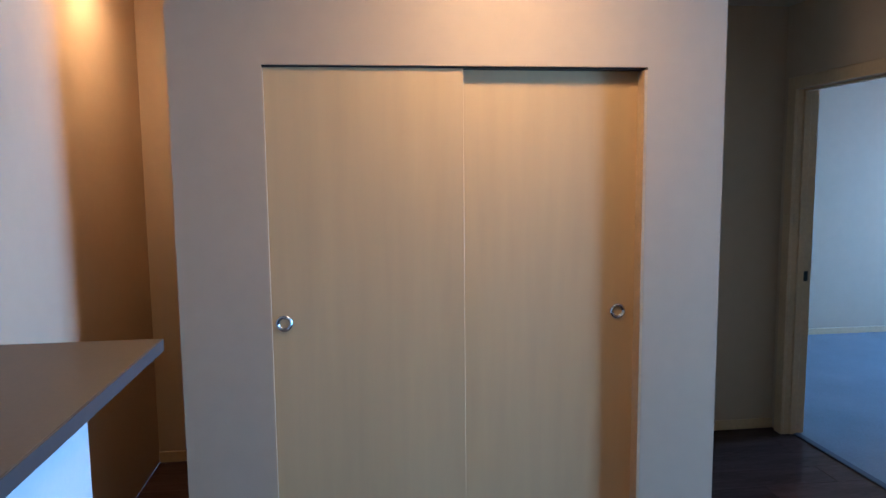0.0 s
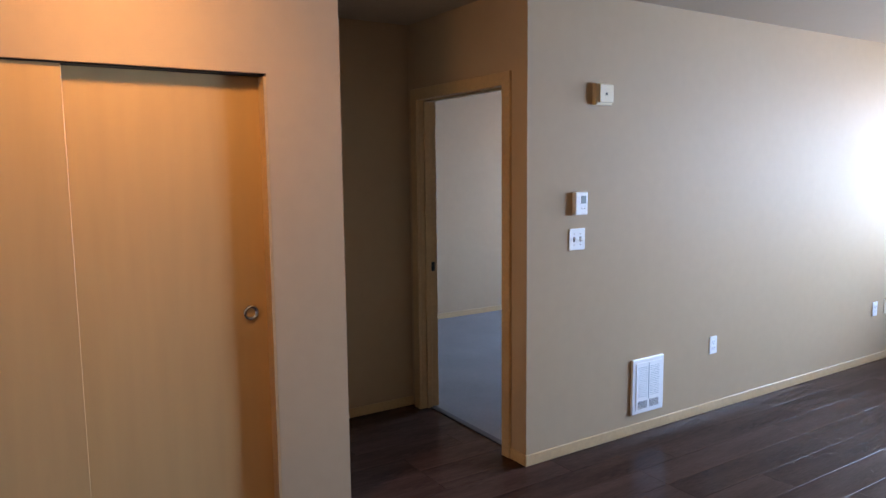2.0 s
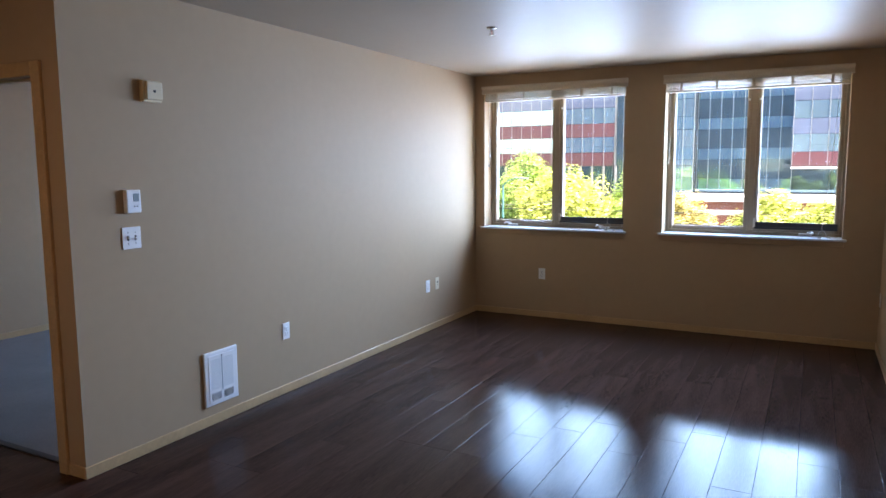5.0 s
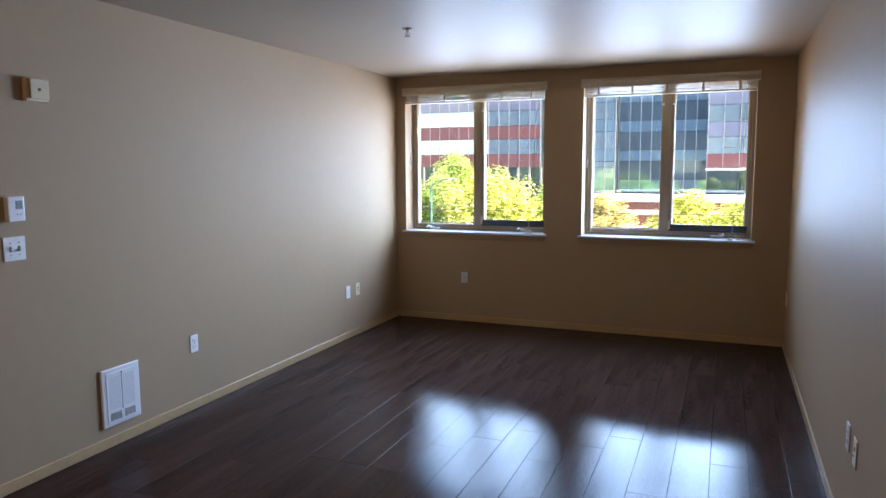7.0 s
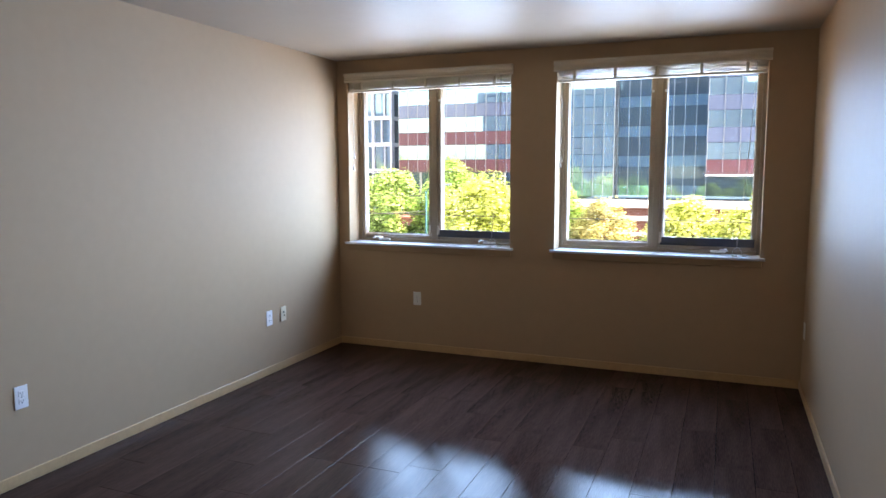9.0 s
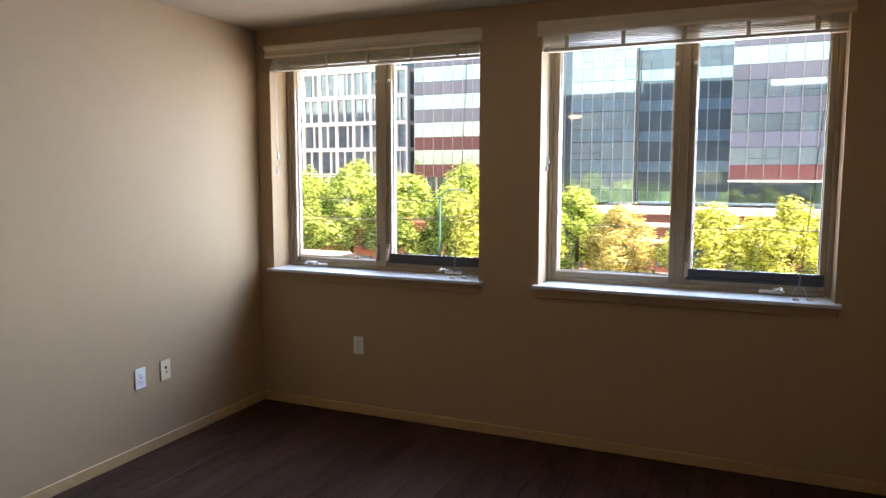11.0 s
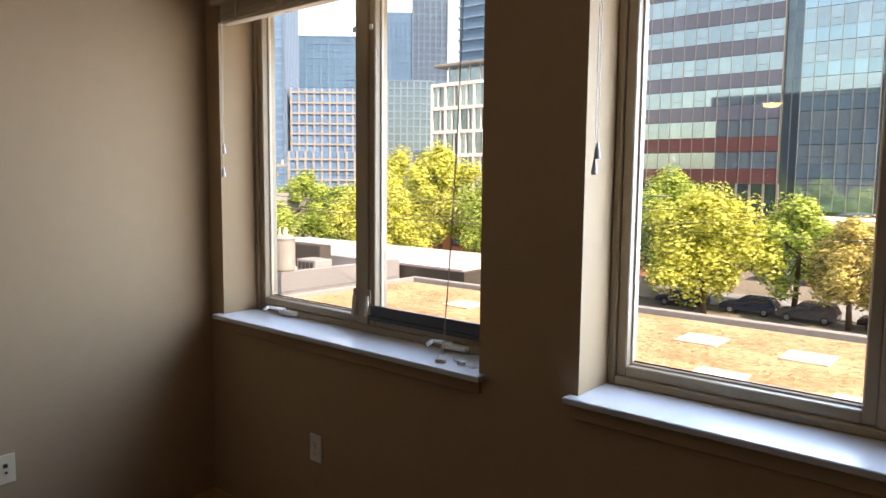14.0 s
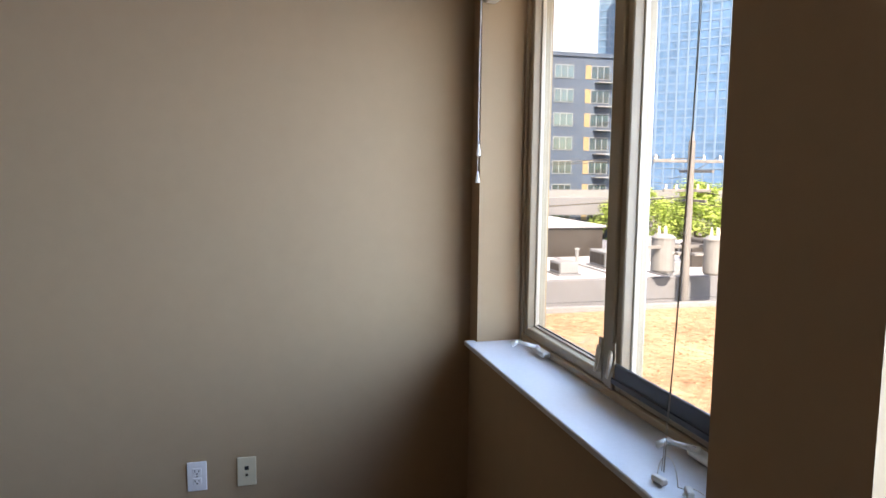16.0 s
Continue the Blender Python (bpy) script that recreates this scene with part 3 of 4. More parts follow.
for y in (-0.050, 0.050):
    boxes("outlet_grille", M_SLOT, ht, (0.0198, y - 0.040, -0.138, 0.0212, y + 0.040, -0.092))
    for i in range(5):
        boxes("grille_bar", M_ENAMEL, ht, (0.0205, y - 0.040, -0.134 + i * 0.0092, 0.0232, y + 0.040, -0.1315 + i * 0.0092))
bm = bmesh.new()
cyl(bm, (0.019, 0.0, 0.134), (0.023, 0.0, 0.134), 0.005, n=12)
part("thermostat_knob", bm, M_CHROME, ht)

sp = tagged(new("fire_sprinkler"), "chrome pendent fire sprinkler head in the ceiling", "sprinkler")
sp.matrix_basis = pose(1.230, 2.348, H)
bm = bmesh.new()
cyl(bm, (0, 0, -0.006), (0, 0, 0), 0.032, 0.036, n=24)
part("escutcheon", bm, M_CHROME, sp, smooth=False)
bm = bmesh.new()
cyl(bm, (0, 0, -0.024), (0, 0, -0.006), 0.011, n=12)
tube(bm, [(0.010, 0, -0.022), (0.016, 0, -0.034), (0.004, 0, -0.050)], 0.0028, 8)
tube(bm, [(-0.010, 0, -0.022), (-0.016, 0, -0.034), (-0.004, 0, -0.050)], 0.0028, 8)
part("frame", bm, M_CHROME, sp)
bm = bmesh.new()
cyl(bm, (0, 0, -0.053), (0, 0, -0.050), 0.022, n=16)
part("deflector", bm, M_CHROME, sp)
bm = bmesh.new()
cyl(bm, (0, 0, -0.048), (0, 0, -0.024), 0.0025, n=8)
part("glass_bulb", bm, material("red_bulb", (0.5, 0.05, 0.04), 0.1), sp)


# ---- outside ----
ZG = -9.5
M_ASPHALT = material("asphalt", (0.15, 0.147, 0.14), 0.85, vary=0.25, scale=0.06, fine=2.5, bump=0.0)
M_CONC = material("pale_concrete", (0.19, 0.215, 0.26), 0.8, vary=0.12, scale=0.3, fine=5, bump=0.0)
M_ROOFWHITE = material("white_membrane_roof", (0.42, 0.46, 0.53), 0.7, vary=0.12, scale=0.2, fine=3, bump=0.0)
M_SEDUM = material("sedum_roof_planting", (0.30, 0.13, 0.06), 0.95, vary=0.3, scale=0.42, fine=3.0, bump=0.0, color2=(0.58, 0.44, 0.31))
M_DARKWALL = material("charcoal_cladding", (0.045, 0.043, 0.045), 0.7, vary=0.15, scale=0.3, fine=4, bump=0.0)
M_RED = material("red_spandrel_panel", (0.105, 0.041, 0.052), 0.35, vary=0.08, scale=0.2, fine=1.5, bump=0.0, per_object=0.25)
M_MAUVE = material("lavender_spandrel_panel", (0.095, 0.125, 0.195), 0.12, vary=0.08, scale=0.2, fine=1.5, bump=0.0, per_object=0.25)
M_CURTAIN = material("blue_curtain_glass", (0.24, 0.42, 0.54), 0.03, metal=0.75, vary=0.15, scale=0.15, fine=1.0, bump=0.0, per_object=0.2, color2=(0.36, 0.56, 0.66))
M_DARKGLASS = material("dark_curtain_glass", (0.11, 0.21, 0.29), 0.03, metal=0.65, vary=0.2, scale=0.15, fine=1.0, bump=0.0, per_object=0.2, color2=(0.14, 0.24, 0.30))
M_SPGLASS = material("spandrel_glass", (0.24, 0.46, 0.58), 0.05, metal=0.8, vary=0.15, scale=0.2, fine=1.0, bump=0.0, per_object=0.2)
M_ALU = material("aluminium_mullion", (0.30, 0.31, 0.32), 0.4, metal=0.5, vary=0.1, bump=0.0)
M_WHITEFRAME = material("white_facade_frame", (0.76, 0.79, 0.83), 0.6, vary=0.06, scale=0.2, fine=2, bump=0.0)
M_TEALGLASS = material("teal_office_glass", (0.12, 0.215, 0.28), 0.04, metal=0.55, vary=0.2, scale=0.15, fine=1.0, bump=0.0, per_object=0.3, color2=(0.34, 0.50, 0.58))
# distance haze is mixed into the blues of tower glass and slab edges
M_TOWERGLASS = material("hazed_tower_glass", (0.07, 0.185, 0.36), 0.55, vary=0.25, scale=0.08, fine=0.6, bump=0.0, ior=1.3)
M_TOWERSLAB = material("hazed_slab_edge", (0.125, 0.235, 0.385), 0.6, vary=0.06, bump=0.0)
M_BEIGE = material("beige_stone_facade", (0.255, 0.27, 0.29), 0.8, vary=0.1, scale=0.1, fine=1, bump=0.0)
M_SLATE = material("slate_blue_siding", (0.050, 0.092, 0.160), 0.7, vary=0.1, scale=0.2, fine=2, bump=0.0)
M_PAVER = material("pale_skylight_curb", (0.46, 0.45, 0.43), 0.7, vary=0.1, scale=0.5, fine=5, bump=0.0)
# blue glass, with distance haze in its colour too
M_BLUETOWER = material("hazed_blue_glass", (0.052, 0.155, 0.285), 0.5, vary=0.2, scale=0.08, fine=0.6, bump=0.0)
M_BRICK = material("red_brick_wall", (0.26, 0.10, 0.07), 0.85, vary=0.2, scale=0.4, fine=6, bump=0.0)
M_BARK = material("bark", (0.11, 0.08, 0.06), 0.9, vary=0.3, scale=2, fine=12, bump=0.0)
M_POLE = material("weathered_pole_wood", (0.20, 0.215, 0.24), 0.85, vary=0.2, scale=2, fine=14, bump=0.0, stretch=(3, 3, 0.4))
M_TEAL = material("teal_painted_steel", (0.06, 0.22, 0.22), 0.45, vary=0.08, bump=0.0)
M_GALV = material("galvanised_grey", (0.23, 0.26, 0.30), 0.5, vary=0.1, bump=0.0)
M_WIRE = material("overhead_wire", (0.06, 0.06, 0.06), 0.6, bump=0.0)
M_TYRE = material("tyre_rubber", (0.02, 0.02, 0.02), 0.8, bump=0.0)
M_CARGLASS = material("car_glass", (0.02, 0.025, 0.03), 0.05, bump=0.0, ior=1.6)


def leaf_material(name, c1, c2):
    m = material(name, c1, 0.6, vary=0.25, scale=0.35, fine=3, bump=0.0, per_island=0.9, color2=c2)
    b = m.node_tree.nodes["Principled BSDF"]
    out = m.node_tree.nodes["Material Output"]
    tl = m.node_tree.nodes.new("ShaderNodeBsdfTranslucent")
    mx = m.node_tree.nodes.new("ShaderNodeMixShader")
    mx.inputs[0].default_value = 0.55
    ramp = m.node_tree.nodes["Color Ramp"]
    m.node_tree.links.new(ramp.outputs["Color"], tl.inputs["Color"])
    m.node_tree.links.new(b.outputs[0], mx.inputs[1])
    m.node_tree.links.new(tl.outputs[0], mx.inputs[2])
    m.node_tree.links.new(mx.outputs[0], out.inputs[0])
    return m


M_LEAF = [leaf_material("green_leaves", (0.27, 0.45, 0.09), (0.60, 0.80, 0.26)),
          leaf_material("yellow_green_leaves", (0.48, 0.59, 0.10), (0.86, 0.92, 0.31)),
          leaf_material("orange_leaves", (0.52, 0.48, 0.12), (0.84, 0.77, 0.36))]

structure("ground", M_ASPHALT, (-2500, -600, ZG - 0.3, 2500, 3000, ZG), label="sunlit asphalt street and ground below", category="ground")
structure("pavement", M_CONC, (-140, 66.0, ZG, 90, 74.0, ZG + 0.14), (-140, 34.6, ZG, 90, 38.0, ZG + 0.14), bevel=0.03, label="pale concrete pavement with kerb beside the street", category="pavement")
# our own building below and beside the flat
structure("facade", M_CONC, (-14, 5.01, ZG, 16, 5.25, -0.35), (-14, 5.01, 2.75, 16, 5.25, 9), label="outer wall of the apartment building", category="facade")
# unseen dark blocks, stepped to shape the skyline mirrored in the office panes
structure("reflection_block", M_SLATE, (-60, -14, 2.75, -22, 4.96, 23), (-22, -14, 2.75, 8, 4.96, 25.5), (8, -14, 2.75, 60, 4.96, 22.5), (-60, -14, -9.5, -14.2, 4.96, 2.75), (16.2, -14, -9.5, 60, 4.96, 2.75), label="unseen upper storeys, massed to darken reflections in the office glass", category="building")

# planted roof below the windows
low = thing("low_building", (7, 20, ZG), "low building with a dry sedum roof and white skylights", "building")
LL = lambda *q: local(low, *q)
boxes("wall", M_CONC, low, LL(-25.4, 5.32, ZG, 40, 34.0, -4.62))
boxes("roof_planting", M_SEDUM, low, LL(-25.0, 5.4, -4.62, 39.6, 33.3, -4.5))
boxes("parapet", M_GALV, low, LL(-25.4, 33.6, -4.62, 40, 34.05, -4.28), bevel=0.03)
boxes("parapet", M_GALV, low, LL(-25.4, 5.3, -4.62, -25.05, 33.6, -4.28), bevel=0.03)
for i, (x, y) in enumerate([(-10.2, 29.2), (-6.4, 29.6), (-2.6, 29.3), (1.2, 29.6), (5, 29.3), (-14, 29.5), (-8.2, 24.6), (-4.2, 24.8), (-0.2, 24.5), (3.8, 24.7), (-12.2, 24.6), (-17.8, 29.3)]):
    bm = bmesh.new()
    box(bm, *LL(x - 0.8, y - 0.8, -4.55, x + 0.8, y + 0.8, -4.42), bevel=0.03)
    c = part("skylight", bm, M_PAVER, low)
rs = random.Random(5)
verts, faces = [], []
for i in range(26000):
    x, y = rs.uniform(-24.6, 14), rs.uniform(9, 33)
    s, a = rs.uniform(0.03, 0.09), rs.uniform(0, 6.28)
    h = rs.uniform(0.008, 0.03)
    k = len(verts)
    verts += [(x - 7 + s * math.cos(a), y - 20 + s * math.sin(a), 5.0), (x - 7 - s * math.cos(a), y - 20 - s * math.sin(a), 5.0), (x - 7 + s * 0.6 * math.sin(a), y - 20 - s * 0.6 * math.cos(a), 5.0 + h)]
    faces.append((k, k + 1, k + 2))
me = bpy.data.meshes.new("sedum_tufts")
me.from_pydata(verts, [], faces)
me.materials.append(material("dry_sedum_tufts", (0.37, 0.17, 0.075), 0.9, vary=0.3, scale=0.3, fine=2, bump=0.0, per_island=0.8, color2=(0.62, 0.43, 0.27)))
tufts = tagged(new("sedum_tufts", me), kind="stuff")
tufts.parent = low

# neighbouring white-roofed building
nb = thing("white_roof_building", (-45, 22, ZG), "low white-roofed building with rooftop equipment", "building")
LN = lambda *q: local(nb, *q)
boxes("wall", M_CONC, nb, LN(-44, 8, ZG, -27.6, 35, -4.6))
boxes("roof", M_ROOFWHITE, nb, LN(-43.8, 8.4, -4.6, -28, 34.6, -4.5))
boxes("parapet", M_CONC, nb, LN(-28, 8, -4.6, -27.6, 35, -3.5), bevel=0.03)
boxes("parapet", M_CONC, nb, LN(-44, 34.6, -4.6, -28, 35, -3.7), bevel=0.03)
boxes("equipment", M_DARKWALL, nb, LN(-41, 33.0, -4.5, -33, 34.0, -2.9), bevel=0.05, label="long dark rooftop unit")
boxes("equipment", M_GALV, nb, LN(-42.5, 29.5, -4.5, -40.5, 31.5, -2.9), bevel=0.05)
boxes("equipment", M_DARKWALL, nb, LN(-38.6, 31.2, -4.5, -37.2, 32.4, -3.0), bevel=0.05)
boxes("equipment", M_GALV, nb, LN(-44, 20, -4.5, -42, 22, -3.2), bevel=0.05)

for x0, y0, x1, y1, h in ((-39.5, 25.0, -37.2, 27.0, 1.1), (-35.6, 27.2, -33.6, 28.6, 0.9), (-32.4, 30.6, -30.6, 32.0, 1.0), (-36.8, 21.0, -35.2, 22.2, 0.8)):
    u = boxes("roof_unit", M_GALV, nb, LN(x0, y0, -4.42, x1, y1, -4.5 + h), bevel=0.05, label="grey rooftop air unit")
    boxes("unit_curb", M_CONC, u, LN(x0 - 0.15, y0 - 0.15, -4.5, x1 + 0.15, y1 + 0.15, -4.42))
    for j in range(4):
        w = (x1 - x0 - 0.3) / 4
        boxes("louvre", M_DARKWALL, u, LN(x0 + 0.15 + j * w + 0.04, y0 - 0.03, -4.25, x0 + 0.15 + (j + 1) * w - 0.04, y0 + 0.01, -4.65 + h))
for x, y, h in ((-34.2, 24.6, 0.9), (-31.6, 26.2, 0.7), (-38.0, 23.4, 1.2), (-30.2, 22.0, 0.6)):
    bm = bmesh.new()
    cyl(bm, LN(x, y, -4.5, 0, 0, 0)[:3], LN(x, y, -4.5 + h, 0, 0, 0)[:3], 0.11, n=12)
    cyl(bm, LN(x, y, -4.5 + h, 0, 0, 0)[:3], LN(x, y, -4.38 + h, 0, 0, 0)[:3], 0.19, 0.13, n=12)
    part("vent_pipe", bm, M_GALV, nb, "capped grey vent pipe")
boxes("conduit", M_GALV, nb, LN(-43, 24.0, -4.42, -29, 24.08, -4.34), LN(-33.0, 24.0, -4.42, -32.92, 34.0, -4.34))

sb = thing("charcoal_shop", (-33, 40, ZG), "low charcoal-clad shop building with a pale sign", "building")
LS = lambda *q: local(sb, *q)
boxes("wall", M_DARKWALL, sb, LS(-48, 35.2, ZG, -22.5, 44, -3.9), bevel=0.03)
boxes("roof", M_ROOFWHITE, sb, LS(-47.7, 35.4, -3.9, -22.8, 43.8, -3.8))
for i in range(7):
    boxes("sign_letter", M_WHITEFRAME, sb, LS(-22.5, 39.1 + i * 0.62, -5.0, -22.42, 39.45 + i * 0.62, -5.0 + (0.68, 0.5, 0.45, 0.45, 0.45, 0.45, 0.5)[i]), label="pale sign letter" if i == 0 else "")
bm = bmesh.new()
cyl(bm, (-22.52 + 33, 38.15 - 40, -4.85 + 9.5), (-22.42 + 33, 38.15 - 40, -4.85 + 9.5), 0.5, n=24)
part("emblem", bm, M_WHITEFRAME, sb, "round white emblem")

gb = thing("grey_warehouse", (-52, 14, ZG), "dark grey low industrial building", "building")
boxes("wall", M_DARKWALL, gb, local(gb, -62, 12, ZG, -45, 28.8, -2.5))
boxes("roof", M_ROOFWHITE, gb, local(gb, -62.2, 11.8, -2.5, -44.8, 29.0, -2.3), bevel=0.05)
boxes("annex", M_CONC, gb, local(gb, -60, 30, ZG, -50, 44, -5.0))

vd = thing("concrete_viaduct", (-78, 60, ZG), "grey concrete elevated roadway in the distance", "viaduct")
LV = lambda *q: local(vd, *q)
boxes("deck", M_CONC, vd, LV(-79.5, -60, -3.6, -76, 120, -1.4), bevel=0.05)
boxes("guard_rail", M_GALV, vd, LV(-76.4, -60, -1.4, -76.2, 120, -0.5))
for i in range(9):
    boxes("pier", M_CONC, vd, LV(-79, -50 + i * 20, ZG, -77, -48 + i * 20, -3.6))


# ---- facades ----
def piece(name, mesh, parent, x, y, z, rz=0.0):
    o = new(name, mesh)
    o.parent = parent
    o.matrix_basis = pose(x, y, z, 0, 0, rz)
    return o


def slab_mesh(name, w, d, h, mat):
    bm = bmesh.new()
    box(bm, -w / 2, -d / 2, 0, w / 2, d / 2, h)
    return mesh_of(name, bm, mat)


def curtain(b, o, x0, x1, y, z0, floors, module, glass, spandrels, win_h=2.12, pitch=3.98, operable=True, seed=1):
    """Storeys of panes and spandrel panels between slim mullions, on a facade facing -y."""
    n = max(1, round((x1 - x0) / module))
    w = (x1 - x0) / n
    rr = random.Random(seed)
    mp = slab_mesh("pane", w - 0.09, 0.10, win_h - 0.06, glass)
    md = slab_mesh("pane", w - 0.09, 0.10, (win_h - 0.06) * 0.62, glass)
    mu = slab_mesh("pane", w - 0.09, 0.10, (win_h - 0.06) * 0.36, glass)
    ms = {m.name: slab_mesh("spandrel", w - 0.06, 0.14, pitch - win_h - 0.04, m) for m in set(spandrels)}
    mm = slab_mesh("mullion", 0.07, 0.22, floors * pitch, M_ALU)
    for i in range(n + 1):
        piece("mullion", mm, b, x0 + i * w - o.x, y - o.y, z0 - o.z)
    for k in range(floors):
        z = z0 + k * pitch
        for i in range(n):
            x = x0 + (i + 0.5) * w
            piece("spandrel", ms[spandrels[min(k, len(spandrels) - 1)].name], b, x - o.x, y - o.y, z - o.z)
            zz = z + pitch - win_h
            if operable and rr.random() < 0.33:
                piece("pane", md, b, x - o.x, y - o.y, zz + (win_h - 0.06) * 0.38 - o.z)
                piece("pane", mu, b, x - o.x, y - o.y, zz - o.z)
            else:
                piece("pane", mp, b, x - o.x, y + rr.uniform(-0.01, 0.01) - o.y, zz - o.z, rr.uniform(-0.5, 0.5))


YA = 95.0
A = thing("office_building", (-15, YA + 15, ZG), "glass office building with red spandrel bands", "building")
oa = A.matrix_basis.translation
LA = lambda *q: local(A, *q)
boxes("core", M_DARKGLASS, A, LA(-42.3, YA + 0.15, ZG, -21.4, YA + 30, 34.0), LA(-21.4, YA + 1.0, ZG, -10.9, YA + 30, 34.0), LA(-10.9, YA + 3.2, ZG, 0.6, YA + 30, 34.0), LA(0.9, YA - 1.2, 1.1, 16, YA + 30, 34.0), LA(0.6, YA + 3.2, ZG, 16, YA + 30, 1.1))
curtain(A, oa, -42.5, -21.2, YA, 1.45, 8, 1.52, M_CURTAIN, [M_RED, M_RED, M_MAUVE], seed=2)
curtain(A, oa, -21.2, -19.2, YA + 0.7, -1.8, 9, 1.0, M_DARKGLASS, [M_DARKGLASS], seed=3, operable=False)
curtain(A, oa, -19.2, -10.9, YA + 0.4, -1.8, 9, 1.38, M_CURTAIN, [M_SPGLASS, M_SPGLASS, M_SPGLASS, M_SPGLASS], win_h=2.3, seed=4)
curtain(A, oa, -10.8, 0.7, YA + 3.0, -1.8, 9, 1.44, M_DARKGLASS, [M_SPGLASS], win_h=2.5, seed=5)
curtain(A, oa, 0.8, 16, YA - 1.4, 1.15, 8, 1.9, M_CURTAIN, [M_RED, M_MAUVE, M_MAUVE], seed=6)
boxes("box_side", M_MAUVE, A, LA(0.72, YA - 1.4, 1.15, 0.82, YA + 3.2, 33))
boxes("soffit", M_WHITEFRAME, A, LA(0.7, YA - 1.5, 0.95, 16, YA + 3.0, 1.15))
boxes("base_glass", M_DARKGLASS, A, LA(-42.5, YA + 0.4, ZG, -21.2, YA + 0.6, 1.4))
for i in range(14):
    boxes("column", M_ALU, A, LA(-42.4 + i * 1.63, YA - 0.1, ZG, -42.15 + i * 1.63, YA + 0.4, 1.45))
boxes("parapet", M_ALU, A, LA(-42.5, YA - 0.1, 33.3, -10.9, YA + 1, 34.4), LA(0.7, YA - 1.5, 33.0, 16, YA, 34.4))

pd = thing("station_podium", (8, 88, ZG), "long low podium with white and dark red bands", "building")
LP = lambda *q: local(pd, *q)
boxes("wall", M_BRICK, pd, LP(-15, 85, ZG, 40, 94, -2.6))
for z0, z1, dy in ((-2.75, -2.2, 0.5), (-4.3, -3.75, 0.35), (-6.1, -5.7, 0.3)):
    boxes("white_band", M_WHITEFRAME, pd, LP(-15.4, 85 - dy, z0, 40.4, 94, z1), bevel=0.04)
for i in range(14):
    boxes("window", M_DARKGLASS, pd, LP(-14 + i * 3.8, 84.94, -8.8, -11.2 + i * 3.8, 85.05, -6.5))

bb = thing("brick_house", (-52, 86, ZG), "low red brick building behind the trees", "building")
boxes("wall", M_BRICK, bb, local(bb, -75, 80, ZG, -32, 92, -4.2))
for i in range(12):
    boxes("window", M_DARKGLASS, bb, local(bb, -73.5 + i * 3.4, 79.93, -7.6, -72 + i * 3.4, 80.05, -5.6))

YB = 100.0
B = thing("white_office_building", (-64, YB + 15, ZG), "white-framed office building with teal glass", "building")
ob = B.matrix_basis.translation
LB = lambda *q: local(B, *q)
boxes("core", M_TEALGLASS, B, LB(-81.3, YB + 0.25, ZG, -46.4, YB + 28, 18.6))
boxes("penthouse", M_TEALGLASS, B, LB(-79.5, YB + 2.2, 18.6, -48.5, YB + 26, 21.6))
boxes("roof", M_BEIGE, B, LB(-81.5, YB + 0.2, 21.6, -46.8, YB + 27, 22.1), bevel=0.05)
for i in range(14):
    boxes("penthouse_post", M_WHITEFRAME, B, LB(-79.5 + i * 2.38, YB + 2.05, 18.7, -79.3 + i * 2.38, YB + 2.25, 21.6))
NBAY, PB = 11, 4.15
bw = (81.5 - 46.2) / NBAY
mb = slab_mesh("band", 81.5 - 46.2, 0.5, 0.62, M_WHITEFRAME)
mc = slab_mesh("pilaster", 0.34, 0.5, PB * 6, M_WHITEFRAME)
mf = slab_mesh("fin", 0.17, 0.36, PB - 0.6, M_WHITEFRAME)
for k in range(7):
    piece("band", mb, B, -63.85 - ob.x, YB - ob.y, 18.0 - k * PB - ob.z)
for i in range(NBAY + 1):
    piece("pilaster", mc, B, -81.5 + i * bw - ob.x, YB - 0.02 - ob.y, 18.6 - PB * 6 - ob.z)
mbp = [slab_mesh("pane", 0.62, 0.1, PB - 0.7, M_TEALGLASS), slab_mesh("pane", 1.1, 0.1, PB - 0.7, M_TEALGLASS)]
for k in range(6):
    for i in range(NBAY):
        x = -81.5 + i * bw
        z = 18.0 - (k + 1) * PB + 0.62
        for f in ((0.62,) if (i + k) % 2 else (0.45,)):
            piece("fin", mf, B, x + f * bw - ob.x, YB + 0.06 - ob.y, z - ob.z)
        piece("pane", mbp[1], B, x + 0.24 * bw + 0.1 - ob.x, YB + 0.2 - ob.y, z - ob.z)
        piece("pane", mbp[0], B, x + 0.86 * bw - ob.x, YB + 0.2 - ob.y, z - ob.z)
for i in range(7):
    boxes("side_pilaster", M_WHITEFRAME, B, LB(-46.5, YB + 0.4 + i * 4.4, ZG, -46.1, YB + 0.85 + i * 4.4, 18.6))
for k in range(7):
    boxes("side_band", M_WHITEFRAME, B, LB(-46.5, YB + 0.3, 18.0 - k * PB, -46.14, YB + 28, 18.6 - k * PB))


